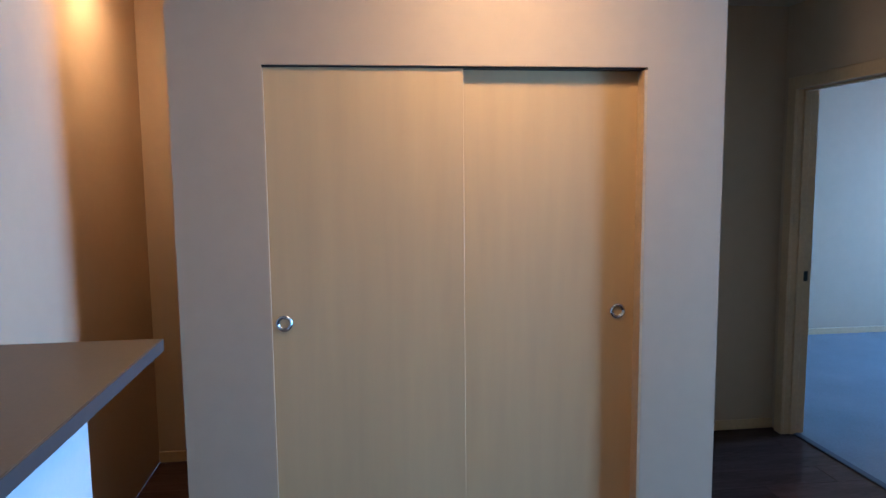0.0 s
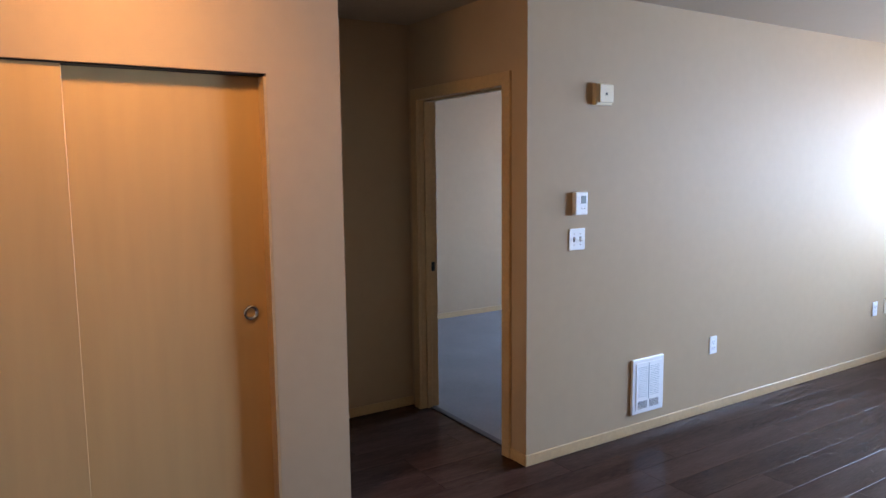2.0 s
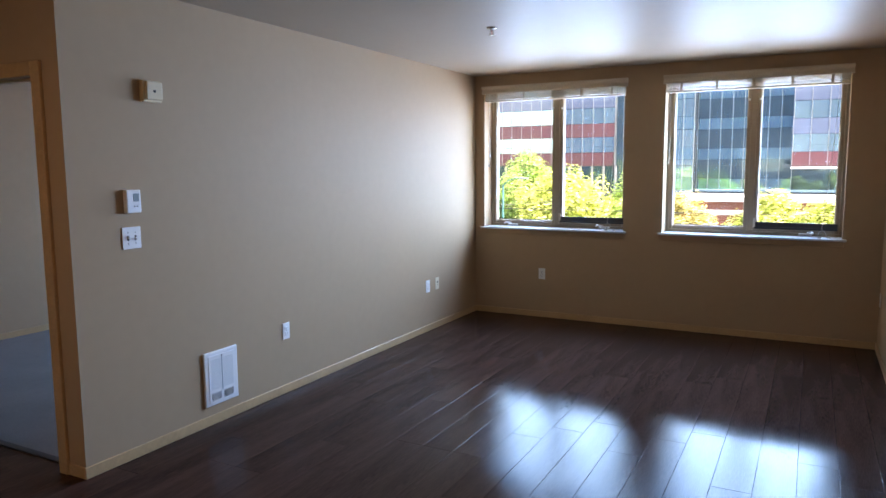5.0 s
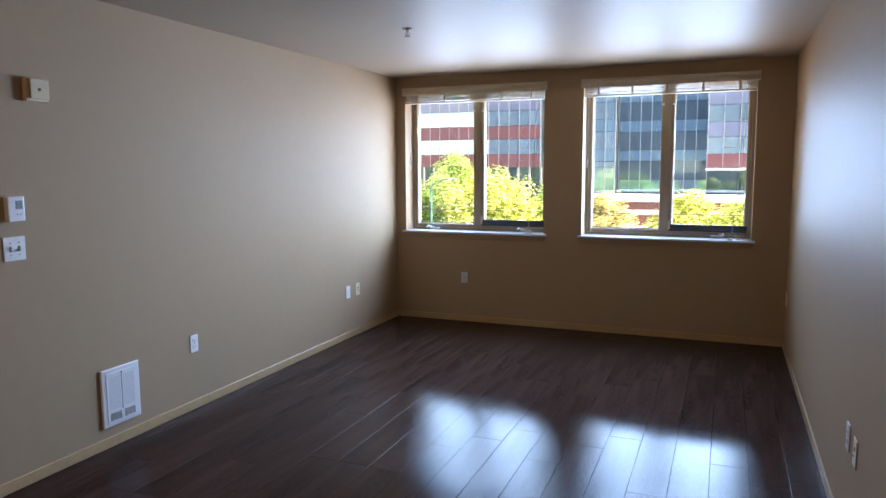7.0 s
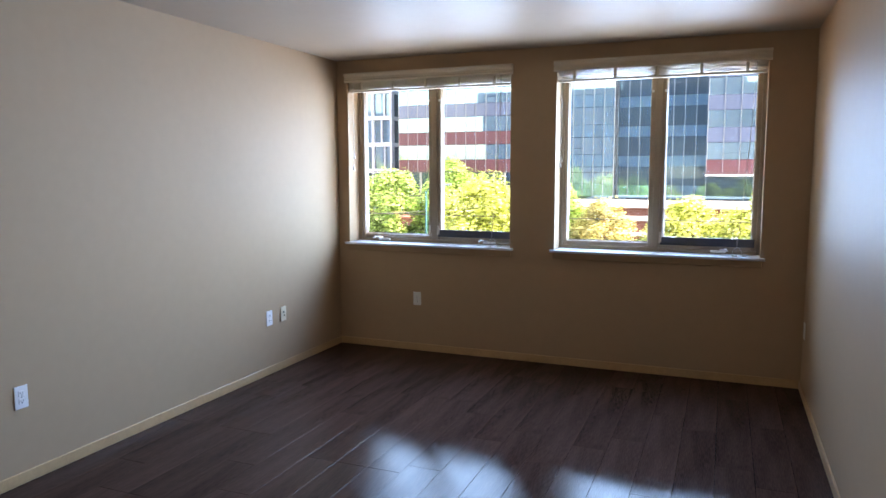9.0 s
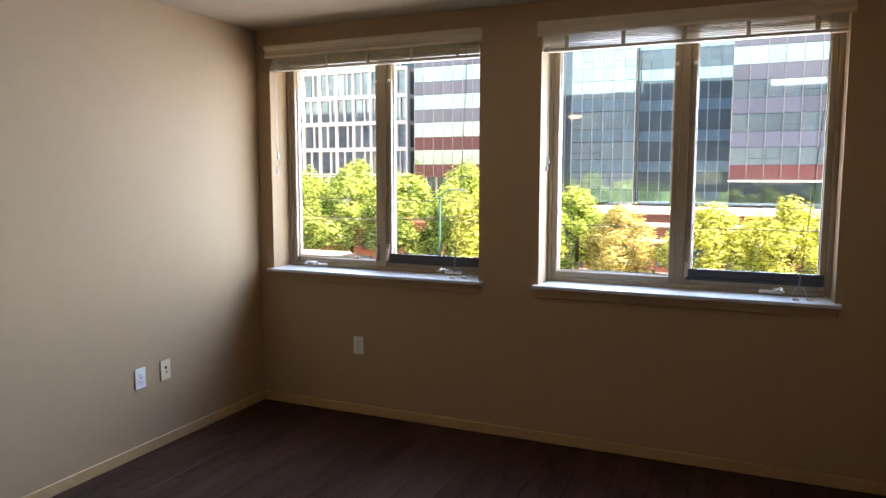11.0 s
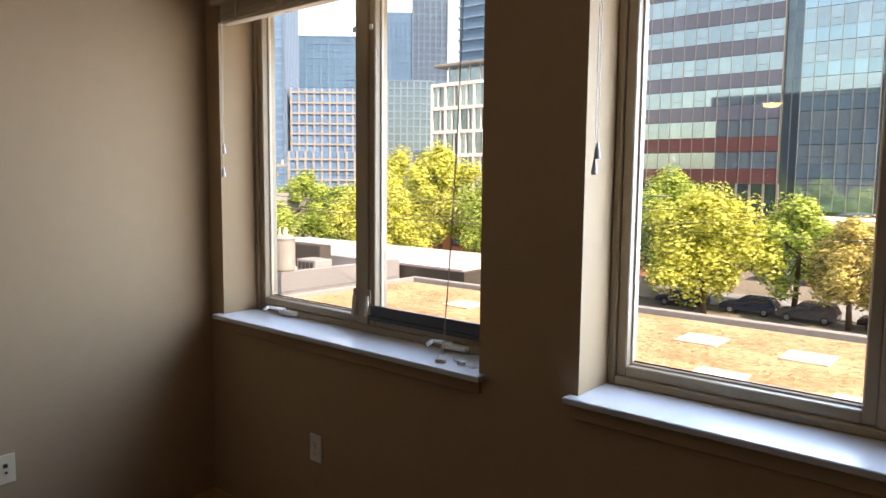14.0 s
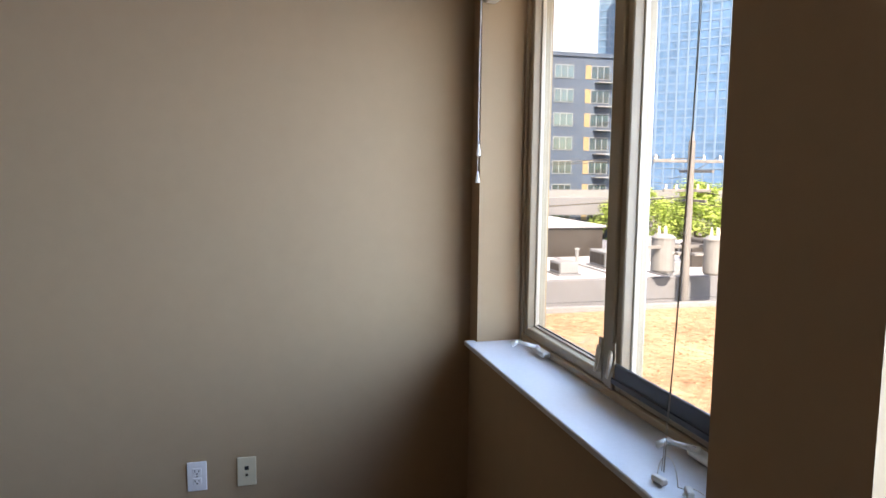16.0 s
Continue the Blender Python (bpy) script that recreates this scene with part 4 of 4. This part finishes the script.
def tower(name, x, y, w, d, h, rz, label, floor_h=3.2, slab=M_TOWERSLAB, glass=M_TOWERGLASS, fins=0, out=0.5):
    e = thing(name, (x, y, ZG), label, "building", rz=rz)
    boxes("core", glass, e, (-w / 2, -d / 2, 0, w / 2, d / 2, h))
    n = int(h / floor_h)
    bm = bmesh.new()
    box(bm, -w / 2 - out, -d / 2 - out, 0, w / 2 + out, d / 2 + out, floor_h * 0.16)
    ms = mesh_of("floor_band", bm, slab)
    for k in range(n + 1):
        piece("floor_band", ms, e, 0, 0, k * floor_h)
    if fins:
        bm = bmesh.new()
        box(bm, -0.35, -0.4, 0, 0.35, 0.4, h)
        mf2 = mesh_of("fin", bm, slab)
        for i in range(fins + 1):
            piece("fin", mf2, e, -w / 2 + i * w / fins, -d / 2, 0)
            piece("fin", mf2, e, w / 2, -d / 2 + i * d / fins, 0)
    return e


# far towers: their haze comes from the material colours alone
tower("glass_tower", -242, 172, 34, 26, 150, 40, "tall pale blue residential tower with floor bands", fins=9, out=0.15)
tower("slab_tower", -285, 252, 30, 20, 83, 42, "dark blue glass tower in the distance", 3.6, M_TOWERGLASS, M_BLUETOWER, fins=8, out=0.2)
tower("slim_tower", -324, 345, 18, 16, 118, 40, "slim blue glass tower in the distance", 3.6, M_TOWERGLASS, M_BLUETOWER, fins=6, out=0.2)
tower("beige_block", -219, 195, 27, 24, 46, 40, "beige stone mid-rise with wide windows", 4.0, M_BEIGE, M_TOWERGLASS, fins=9)
tower("stone_block", -178, 172, 44, 20, 20, 40, "lower beige block with small windows", 3.4, M_BEIGE, M_TOWERGLASS, fins=16)
tower("grey_office_block", -236, 262, 22, 20, 58, 40, "grey office block far away", 3.6, M_TOWERSLAB, M_DARKGLASS, fins=7)
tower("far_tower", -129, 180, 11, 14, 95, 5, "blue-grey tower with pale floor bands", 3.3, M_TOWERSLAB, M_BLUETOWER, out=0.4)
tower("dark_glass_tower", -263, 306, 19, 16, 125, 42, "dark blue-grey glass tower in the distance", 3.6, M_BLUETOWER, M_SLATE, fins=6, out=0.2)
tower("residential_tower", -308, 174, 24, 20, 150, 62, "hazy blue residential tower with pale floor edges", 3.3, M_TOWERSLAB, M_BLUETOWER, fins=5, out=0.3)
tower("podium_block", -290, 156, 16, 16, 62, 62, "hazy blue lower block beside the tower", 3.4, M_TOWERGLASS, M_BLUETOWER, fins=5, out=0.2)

AP = thing("apartment_building", (-92, 34, ZG), "slate blue apartment block with grey-framed windows", "building")
LQ = lambda *q: local(AP, *q)
boxes("wall", M_SLATE, AP, LQ(-102, 18, ZG, -82, 49.5, 16.4))
boxes("parapet", M_SLATE, AP, LQ(-102.2, 17.8, 16.4, -81.8, 49.7, 16.9))
mwf = slab_mesh("window_frame", 2.7, 0.14, 1.75, M_GALV)
mwp = slab_mesh("pane", 0.72, 0.10, 1.5, M_DARKGLASS)
oq = AP.matrix_basis.translation
for k in range(8):
    for i in range(6):
        y = 21.5 + i * 5.1
        z = 13.6 - k * 3.05
        piece("window_frame", mwf, AP, -82 - oq.x, y - oq.y, z - oq.z, 90)
        for dy in (-0.88, 0.0, 0.88):
            piece("pane", mwp, AP, -81.93 - oq.x, y + dy - oq.y, z + 0.12 - oq.z, 90)


M_OCHRE = material("ochre_panel", (0.30, 0.24, 0.15), 0.7, vary=0.1, scale=0.3, fine=3, bump=0.0)
mop = slab_mesh("ochre_panel", 0.75, 0.12, 1.75, M_OCHRE)
mbs = slab_mesh("balcony_slab", 2.4, 1.1, 0.14, M_GALV)
mbr = slab_mesh("balcony_rail", 2.4, 0.05, 0.06, M_DARKWALL)
mbb = slab_mesh("baluster", 0.04, 0.04, 0.95, M_DARKWALL)
for k in range(8):
    z = 13.6 - k * 3.05
    for i in (1, 3, 5):
        y = 21.5 + i * 5.1
        piece("ochre_panel", mop, AP, -82 - oq.x, y - 1.75 - oq.y, z - oq.z, 90)
    y = 21.5 + 5 * 5.1 + 0.4
    bal = piece("balcony_slab", mbs, AP, -81.45 - oq.x, y - oq.y, z - 0.5 - oq.z, 90)
    piece("balcony_rail", mbr, AP, -80.95 - oq.x, y - oq.y, z + 0.55 - oq.z, 90)
    for j in range(9):
        piece("baluster", mbb, AP, -80.95 - oq.x, y - 1.15 + j * 0.2875 - oq.y, z - 0.38 - oq.z, 90)


# ---- trees ----
def tree_meshes(seed, r, h, crown0, clumps, leaves, leaf):
    rnd = random.Random(seed)
    bm = bmesh.new()
    top = Vector((rnd.uniform(-0.3, 0.3), rnd.uniform(-0.3, 0.3), h * 0.62))
    cyl(bm, (0, 0, 0), top * 0.5, 0.26, 0.19, n=10)
    cyl(bm, top * 0.5, top, 0.19, 0.11, n=8)
    ctr = []
    for i in range(clumps):
        a = i * 2.399 + rnd.uniform(-0.4, 0.4)
        u = (i + 0.5) / clumps
        zz = crown0 + (h - crown0) * (0.06 + 0.86 * u) + rnd.uniform(-0.5, 0.5)
        prof = math.sin(math.pi * min(1, 0.22 + 0.72 * u)) ** 0.65
        rr = r * prof * rnd.uniform(0.30, 0.95)
        c = Vector((rr * math.cos(a), rr * math.sin(a), zz))
        ctr.append((c, rnd.uniform(0.20, 0.38) * r))
        if i % 3 == 0:
            s = top * rnd.uniform(0.45, 1.0)
            mid = (s + c) / 2 + Vector((0, 0, -0.3))
            cyl(bm, s, mid, 0.085, 0.055, n=6)
            cyl(bm, mid, c, 0.055, 0.02, n=5)
    vs, fs = [], []
    for c, cr in ctr:
        for j in range(leaves):
            d = Vector((rnd.gauss(0, 1), rnd.gauss(0, 1), rnd.gauss(0, 0.8))).normalized() * cr * (rnd.random() ** 0.45)
            p = c + d
            nrm = (d.normalized() + Vector((rnd.uniform(-0.5, 0.5), rnd.uniform(-0.5, 0.5), rnd.uniform(0.3, 1.0)))).normalized()
            q = nrm.to_track_quat("Z", "Y")
            s = leaf * rnd.uniform(0.6, 1.3)
            k = len(vs)
            for (x, y, z) in ((-1, 0, 0), (0, -0.55, 0.12), (1, 0, 0), (0, 0.55, 0.12)):
                vs.append(p + q @ Vector((x * s, y * s, z * s)))
            fs.append((k, k + 1, k + 2))
            fs.append((k, k + 2, k + 3))
    me = bpy.data.meshes.new("crown")
    me.from_pydata(vs, [], fs)
    return mesh_of("trunk", bm, M_BARK, True), me


def tree(x, y, meshes, mat, scale, rz, label, base=ZG):
    e = thing("tree", (x, y, base), label, "tree", "street trees", rz)
    e.scale = scale
    for nm, me in (("trunk", meshes[0]), ("crown", meshes[1])):
        if nm == "crown":
            me = me.copy()
            me.materials.clear()
            me.materials.append(mat)
        o = new(nm, me)
        o.parent = e
    return e


TM = [tree_meshes(1, 5.6, 10.4, 2.2, 34, 430, 0.19), tree_meshes(2, 4.2, 10.2, 2.6, 26, 430, 0.18), tree_meshes(3, 4.6, 11.6, 2.6, 30, 430, 0.19)]
G, Y, O = "leafy green street tree in sunlight", "yellow-green autumn street tree beside the road", "orange-tinged autumn street tree"
for x, y, k, mi, s, lab in [(-17.4, 61.0, 0, 1, (1, 1, 1), Y), (-7.0, 62.6, 1, 2, (0.9, 0.9, 0.84), O), (-11.8, 66.5, 1, 0, (1.0, 1, 0.98), Y),
                            (0.4, 62.5, 1, 1, (0.95, 0.95, 0.86), Y), (6.2, 62.2, 2, 1, (0.9, 0.9, 0.78), Y), (12.5, 62.6, 1, 0, (1, 1, 0.9), G),
                            (-22.6, 67.2, 2, 0, (1, 1, 0.98), G), (-30.0, 67.6, 1, 0, (1.25, 1.2, 1.1), G), (-38.5, 70, 2, 0, (1.2, 1.2, 1.06), G),
                            (-46.0, 71, 0, 0, (1.0, 1.0, 1.12), G), (-55.5, 72, 2, 1, (1.3, 1.3, 1.3), Y), (-52.5, 58.5, 0, 1, (0.95, 0.95, 1.08), Y),
                            (-66, 75, 2, 1, (1.3, 1.3, 1.28), Y), (-63, 62, 1, 0, (1.2, 1.2, 1.0), G), (-76, 66, 2, 0, (1.2, 1.2, 1.0), G),
                            (-70, 54, 1, 0, (1.3, 1.3, 1.0), G), (18.5, 62.5, 2, 1, (1, 1, 0.8), Y), (-26.5, 76, 2, 0, (1, 1, 1.05), G), (-72, 47, 1, 0, (1.1, 1.1, 0.95), G)]:
    tree(x, y, TM[k], M_LEAF[mi], s, (x * 37) % 360, lab)


# ---- street furniture and vehicles ----
lp = thing("street_lamp", (-23.8, 61.8, ZG), "teal painted street lamp with a curved arm", "street lamp")
bm = bmesh.new()
cyl(bm, (0, 0, 0), (0, 0, 9.2), 0.14, 0.09, n=12)
part("pole", bm, M_TEAL, lp)
bm = bmesh.new()
tube(bm, [(0, 0, 9.1), (0.6, -0.2, 9.6), (1.5, -0.5, 9.85), (2.3, -0.8, 9.85)], 0.05, 8)
part("arm", bm, M_TEAL, lp)
boxes("lamp_head", M_GALV, lp, (2.1, -1.0, 9.75, 3.0, -0.7, 9.92), bevel=0.05)
bm = bmesh.new()
cyl(bm, (0, 0, 0), (0, 0, 0.7), 0.24, 0.18, n=12)
part("base", bm, M_TEAL, lp)

up = thing("utility_pole", (-26.8, 23.8, ZG), "weathered wooden utility pole with crossarms and wires", "utility pole")
bm = bmesh.new()
cyl(bm, (0, 0, 0), (0, 0, 12.65), 0.20, 0.16, n=14)
part("pole", bm, M_POLE, up)
for z, hw in ((11.7, 1.9), (10.3, 1.3)):
    boxes("crossarm", M_POLE, up, (-0.30, -hw, z - 0.07, -0.16, hw, z + 0.07), (-hw * 0.7, 0.22, z - 0.55, hw * 0.7, 0.34, z - 0.42), bevel=0.01)
    for y in (-hw + 0.15, -hw * 0.45, hw * 0.45, hw - 0.15):
        bm = bmesh.new()
        cyl(bm, (-0.23, y, z + 0.07), (-0.23, y, z + 0.30), 0.06, 0.035, n=10)
        part("insulator", bm, M_WHITEPL, up)
bm = bmesh.new()
cyl(bm, (0, 0, 12.65), (0, 0, 13.1), 0.11, 0.07, n=8)
part("top_pin", bm, M_GALV, up)
for (dx, dy) in ((-0.63, -0.9), (0.62, 1.15)):
    bm = bmesh.new()
    cyl(bm, (dx, dy, 6.3), (dx, dy, 6.42), 0.50, 0.56, n=24)
    cyl(bm, (dx, dy, 6.42), (dx, dy, 7.95), 0.56, n=24)
    cyl(bm, (dx, dy, 7.95), (dx, dy, 8.02), 0.60, n=24)
    cyl(bm, (dx, dy, 8.02), (dx, dy, 8.16), 0.58, 0.40, n=24)
    k = part("transformer", bm, M_GALV, up, "grey transformer can")
    for bx, by in ((0.18, 0.0), (-0.14, 0.16), (-0.10, -0.20)):
        bm = bmesh.new()
        cyl(bm, (dx + bx, dy + by, 8.1), (dx + bx, dy + by, 8.55), 0.08, 0.045, n=10)
        part("bushing", bm, M_WHITEPL, k)
    boxes("hanger", M_GALV, up, (min(dx, 0) + 0.1, min(dy, 0) + 0.1, 7.2, max(dx, 0) - 0.1, max(dy, 0) - 0.1, 7.32), bevel=0.01)
boxes("bracket", M_POLE, up, (-0.35, -2.0, 7.5, -0.20, 2.1, 7.66), (-1.4, -0.6, 7.2, 0.2, -0.45, 7.34), bevel=0.01)


def wire(a, b, sag, r=0.018):
    a, b = Vector(a), Vector(b)
    bm = bmesh.new()
    p = [a.lerp(b, i / 24) - Vector((0, 0, sag * 4 * (i / 24) * (1 - i / 24))) for i in range(25)]
    o = p[0].copy()
    tube(bm, [q - o for q in p], r, 5)
    w = part("overhead_wire", bm, M_WIRE)
    w.matrix_basis = pose(*o)
    return tagged(w, "thin overhead utility wire hung between poles", "wire", "overhead wires")


for a, b, s, r in [((-27.0, 22.2, 2.4), (-95, 58, 2.0), 1.2, 0.02), ((-27.0, 25.4, 2.4), (-95, 62, 2.0), 1.2, 0.02), ((-27.0, 23, 0.9), (-40, 60, 0.2), 0.8, 0.02),
                   ((-27, 22.2, 2.4), (-36, -40, 2.0), 1.0, 0.02), ((-27, 24.6, 2.4), (-36, -38, 2.2), 1.0, 0.02), ((-27, 23.8, 0.5), (-36, -38, 0.2), 1.2, 0.025),
                   ((-90, 58.0, 2.4), (60, 58.0, 1.6), 0.5, 0.025), ((-90, 58.3, 0.4), (60, 58.3, -0.4), 0.7, 0.025), ((-90, 57.5, -1.6), (60, 57.5, -1.9), 0.6, 0.03), ((-26.9, 24.1, 0.2), (-12.0, 57.8, -0.9), 0.9, 0.02)]:
    wire(a, b, s, r)


def car(x, y, rz, paint, label, length=4.5, height=1.6, van=False):
    e = thing("car" if not van else "van", (x, y, ZG), label, "car" if not van else "van", "", rz)
    L2, w = length / 2, 0.92
    prof = [(-L2, 0.35), (-L2, 0.85), (-L2 + 0.08, 1.0), (-L2 + 0.35, height - 0.06), (-L2 + 0.7, height), (0.35, height), (L2 - 1.35, 1.02), (L2 - 0.2, 0.88), (L2, 0.7), (L2, 0.35)]
    if van:
        prof = [(-L2, 0.35), (-L2, 0.9), (-L2 + 0.05, height - 0.1), (-L2 + 0.2, height), (L2 - 1.6, height), (L2 - 0.85, 1.15), (L2 - 0.1, 0.95), (L2, 0.75), (L2, 0.35)]
    bm = bmesh.new()
    sides = []
    for s in (-1, 1):
        sides.append([bm.verts.new((px, s * (w if pz < 1.05 else w - 0.16 * (pz - 1.0) / max(0.01, height - 1.0)), pz)) for px, pz in prof])
    n = len(prof)
    for i in range(n):
        j = (i + 1) % n
        bm.faces.new((sides[0][i], sides[0][j], sides[1][j], sides[1][i]))
    bm.faces.new(sides[0])
    bm.faces.new(sides[1])
    bmesh.ops.recalc_face_normals(bm, faces=bm.faces)
    bmesh.ops.bevel(bm, geom=list(bm.edges), offset=0.05, segments=2, affect="EDGES")
    body = part("body", bm, paint, e)
    for s in (-1, 1):
        gx0, gx1 = (-L2 + 0.55, L2 - 1.75) if not van else (-L2 + 0.4, L2 - 1.5)
        bm = bmesh.new()
        nn = 3
        for i in range(nn):
            a, b = gx0 + (gx1 - gx0) * i / nn + 0.04, gx0 + (gx1 - gx0) * (i + 1) / nn - 0.04
            box(bm, a, s * (w - 0.12) - 0.06, 1.06, b, s * (w - 0.12) + 0.06, height - 0.16, bevel=0.03)
        part("side_window", bm, M_CARGLASS, e)
        for px in (-L2 + 0.85, L2 - 0.9):
            bm = bmesh.new()
            cyl(bm, (px, s * (w - 0.18), 0.33), (px, s * (w + 0.02), 0.33), 0.33, n=20)
            t = part("wheel", bm, M_TYRE, e)
            bm = bmesh.new()
            cyl(bm, (px, s * (w - 0.05), 0.33), (px, s * (w + 0.035), 0.33), 0.2, n=12)
            part("rim", bm, M_GALV, t)
        boxes("headlight", M_WHITEPL, e, (L2 - 0.14, s * 0.62 - 0.16, 0.68, L2 + 0.01, s * 0.62 + 0.16, 0.82), bevel=0.02)
        boxes("tail_light", M_RED, e, (-L2 - 0.01, s * 0.72 - 0.12, 0.78, -L2 + 0.1, s * 0.72 + 0.12, 1.0), bevel=0.02)
    bm = bmesh.new()
    a = (L2 - 1.30, 1.05) if not van else (L2 - 0.95, 1.18)
    b = (0.42, height - 0.05) if not van else (L2 - 1.52, height - 0.1)
    v = [bm.verts.new(q) for q in ((a[0] + 0.03, -0.72, a[1]), (a[0] + 0.03, 0.72, a[1]), (b[0] + 0.03, 0.62, b[1]), (b[0] + 0.03, -0.62, b[1]))]
    f = bm.faces.new(v)
    r = bmesh.ops.extrude_face_region(bm, geom=[f])
    bmesh.ops.translate(bm, verts=[q for q in r["geom"] if isinstance(q, bmesh.types.BMVert)], vec=(-0.05, 0, -0.03))
    bmesh.ops.recalc_face_normals(bm, faces=bm.faces)
    part("windscreen", bm, M_CARGLASS, e)
    return e


P_GREY = material("grey_car_paint", (0.13, 0.13, 0.14), 0.25, metal=0.4, vary=0.04, bump=0.0)
P_BLUE = material("dark_blue_car_paint", (0.03, 0.05, 0.11), 0.25, metal=0.2, vary=0.04, bump=0.0)
P_WHITE = material("white_car_paint", (0.72, 0.72, 0.72), 0.3, vary=0.03, bump=0.0)
P_SILVER = material("silver_car_paint", (0.36, 0.37, 0.38), 0.3, metal=0.5, vary=0.04, bump=0.0)
P_BLACK = material("black_car_paint", (0.02, 0.02, 0.022), 0.2, vary=0.04, bump=0.0)
for c in [(-10.2, 64.2, 180, P_GREY, "grey compact SUV parked under the trees", 4.5, 1.62), (-20.5, 64.4, 180, P_BLUE, "dark blue car parked at the kerb", 4.4, 1.5),
          (-14.8, 64.6, 180, P_BLUE, "dark blue car parked behind a tree", 4.5, 1.5), (-4.4, 64.4, 180, P_BLACK, "black car parked at the kerb", 4.5, 1.5),
          (-27.6, 65.0, 180, P_BLUE, "blue car parked near the lamp", 4.3, 1.45), (-27.0, 59.2, 0, P_WHITE, "white car driving on the street", 4.5, 1.5)]:
    car(*c)
car(-33.5, 70.5, 180, P_BLACK, "black delivery van parked by the trees", 5.4, 2.3, True)
car(-37.0, 66.4, 180, P_SILVER, "silver delivery van parked by the trees", 5.6, 2.5, True)
car(0.8, 58.6, 180, P_WHITE, "white van parked on the street", 5.6, 2.1, True)
car(8.0, 58.4, 180, P_WHITE, "white van parked on the street", 5.8, 2.4, True)


# ---- floor planks ----
floor_ob = bpy.data.objects["floor"]
PW = 0.19
PLANKS = {}


def plank_mesh(w, l):
    key = (round(w, 3), round(l, 3))
    if key not in PLANKS:
        bm = bmesh.new()
        box(bm, -w / 2 + 0.0003, -l / 2 + 0.0004, -0.012, w / 2 - 0.0003, l / 2 - 0.0004, 0.0)
        top = [e for e in bm.edges if all(v.co.z > -0.001 for v in e.verts)]
        bmesh.ops.bevel(bm, geom=top, offset=0.0014, segments=1, affect="EDGES")
        PLANKS[key] = mesh_of("plank", bm, M_PLANK)
    return PLANKS[key]


def lay(x0, x1, y0, y1, seed):
    rnd = random.Random(seed)
    x = x0
    while x < x1 - 0.01:
        w = min(PW, x1 - x)
        y = y0
        l = rnd.choice((0.3, 0.5, 0.7, 0.9, 1.1))
        while y < y1 - 0.01:
            if y1 - (y + l) < 0.12:
                l = y1 - y
            p = new("plank", plank_mesh(w, l))
            p.parent = floor_ob
            p.matrix_basis = pose(x + w / 2, y + l / 2, 0.0)
            y += l
            l = min(rnd.choice((1.2, 1.2, 1.2, 0.9)), y1 - y)
        x += w


lay(0.0, XR, BACK, YW, 3)
lay(-1.215, 0.0, -1.008, 0.06, 4)
lay(-1.215, 0.0, BACK, -3.205, 5)
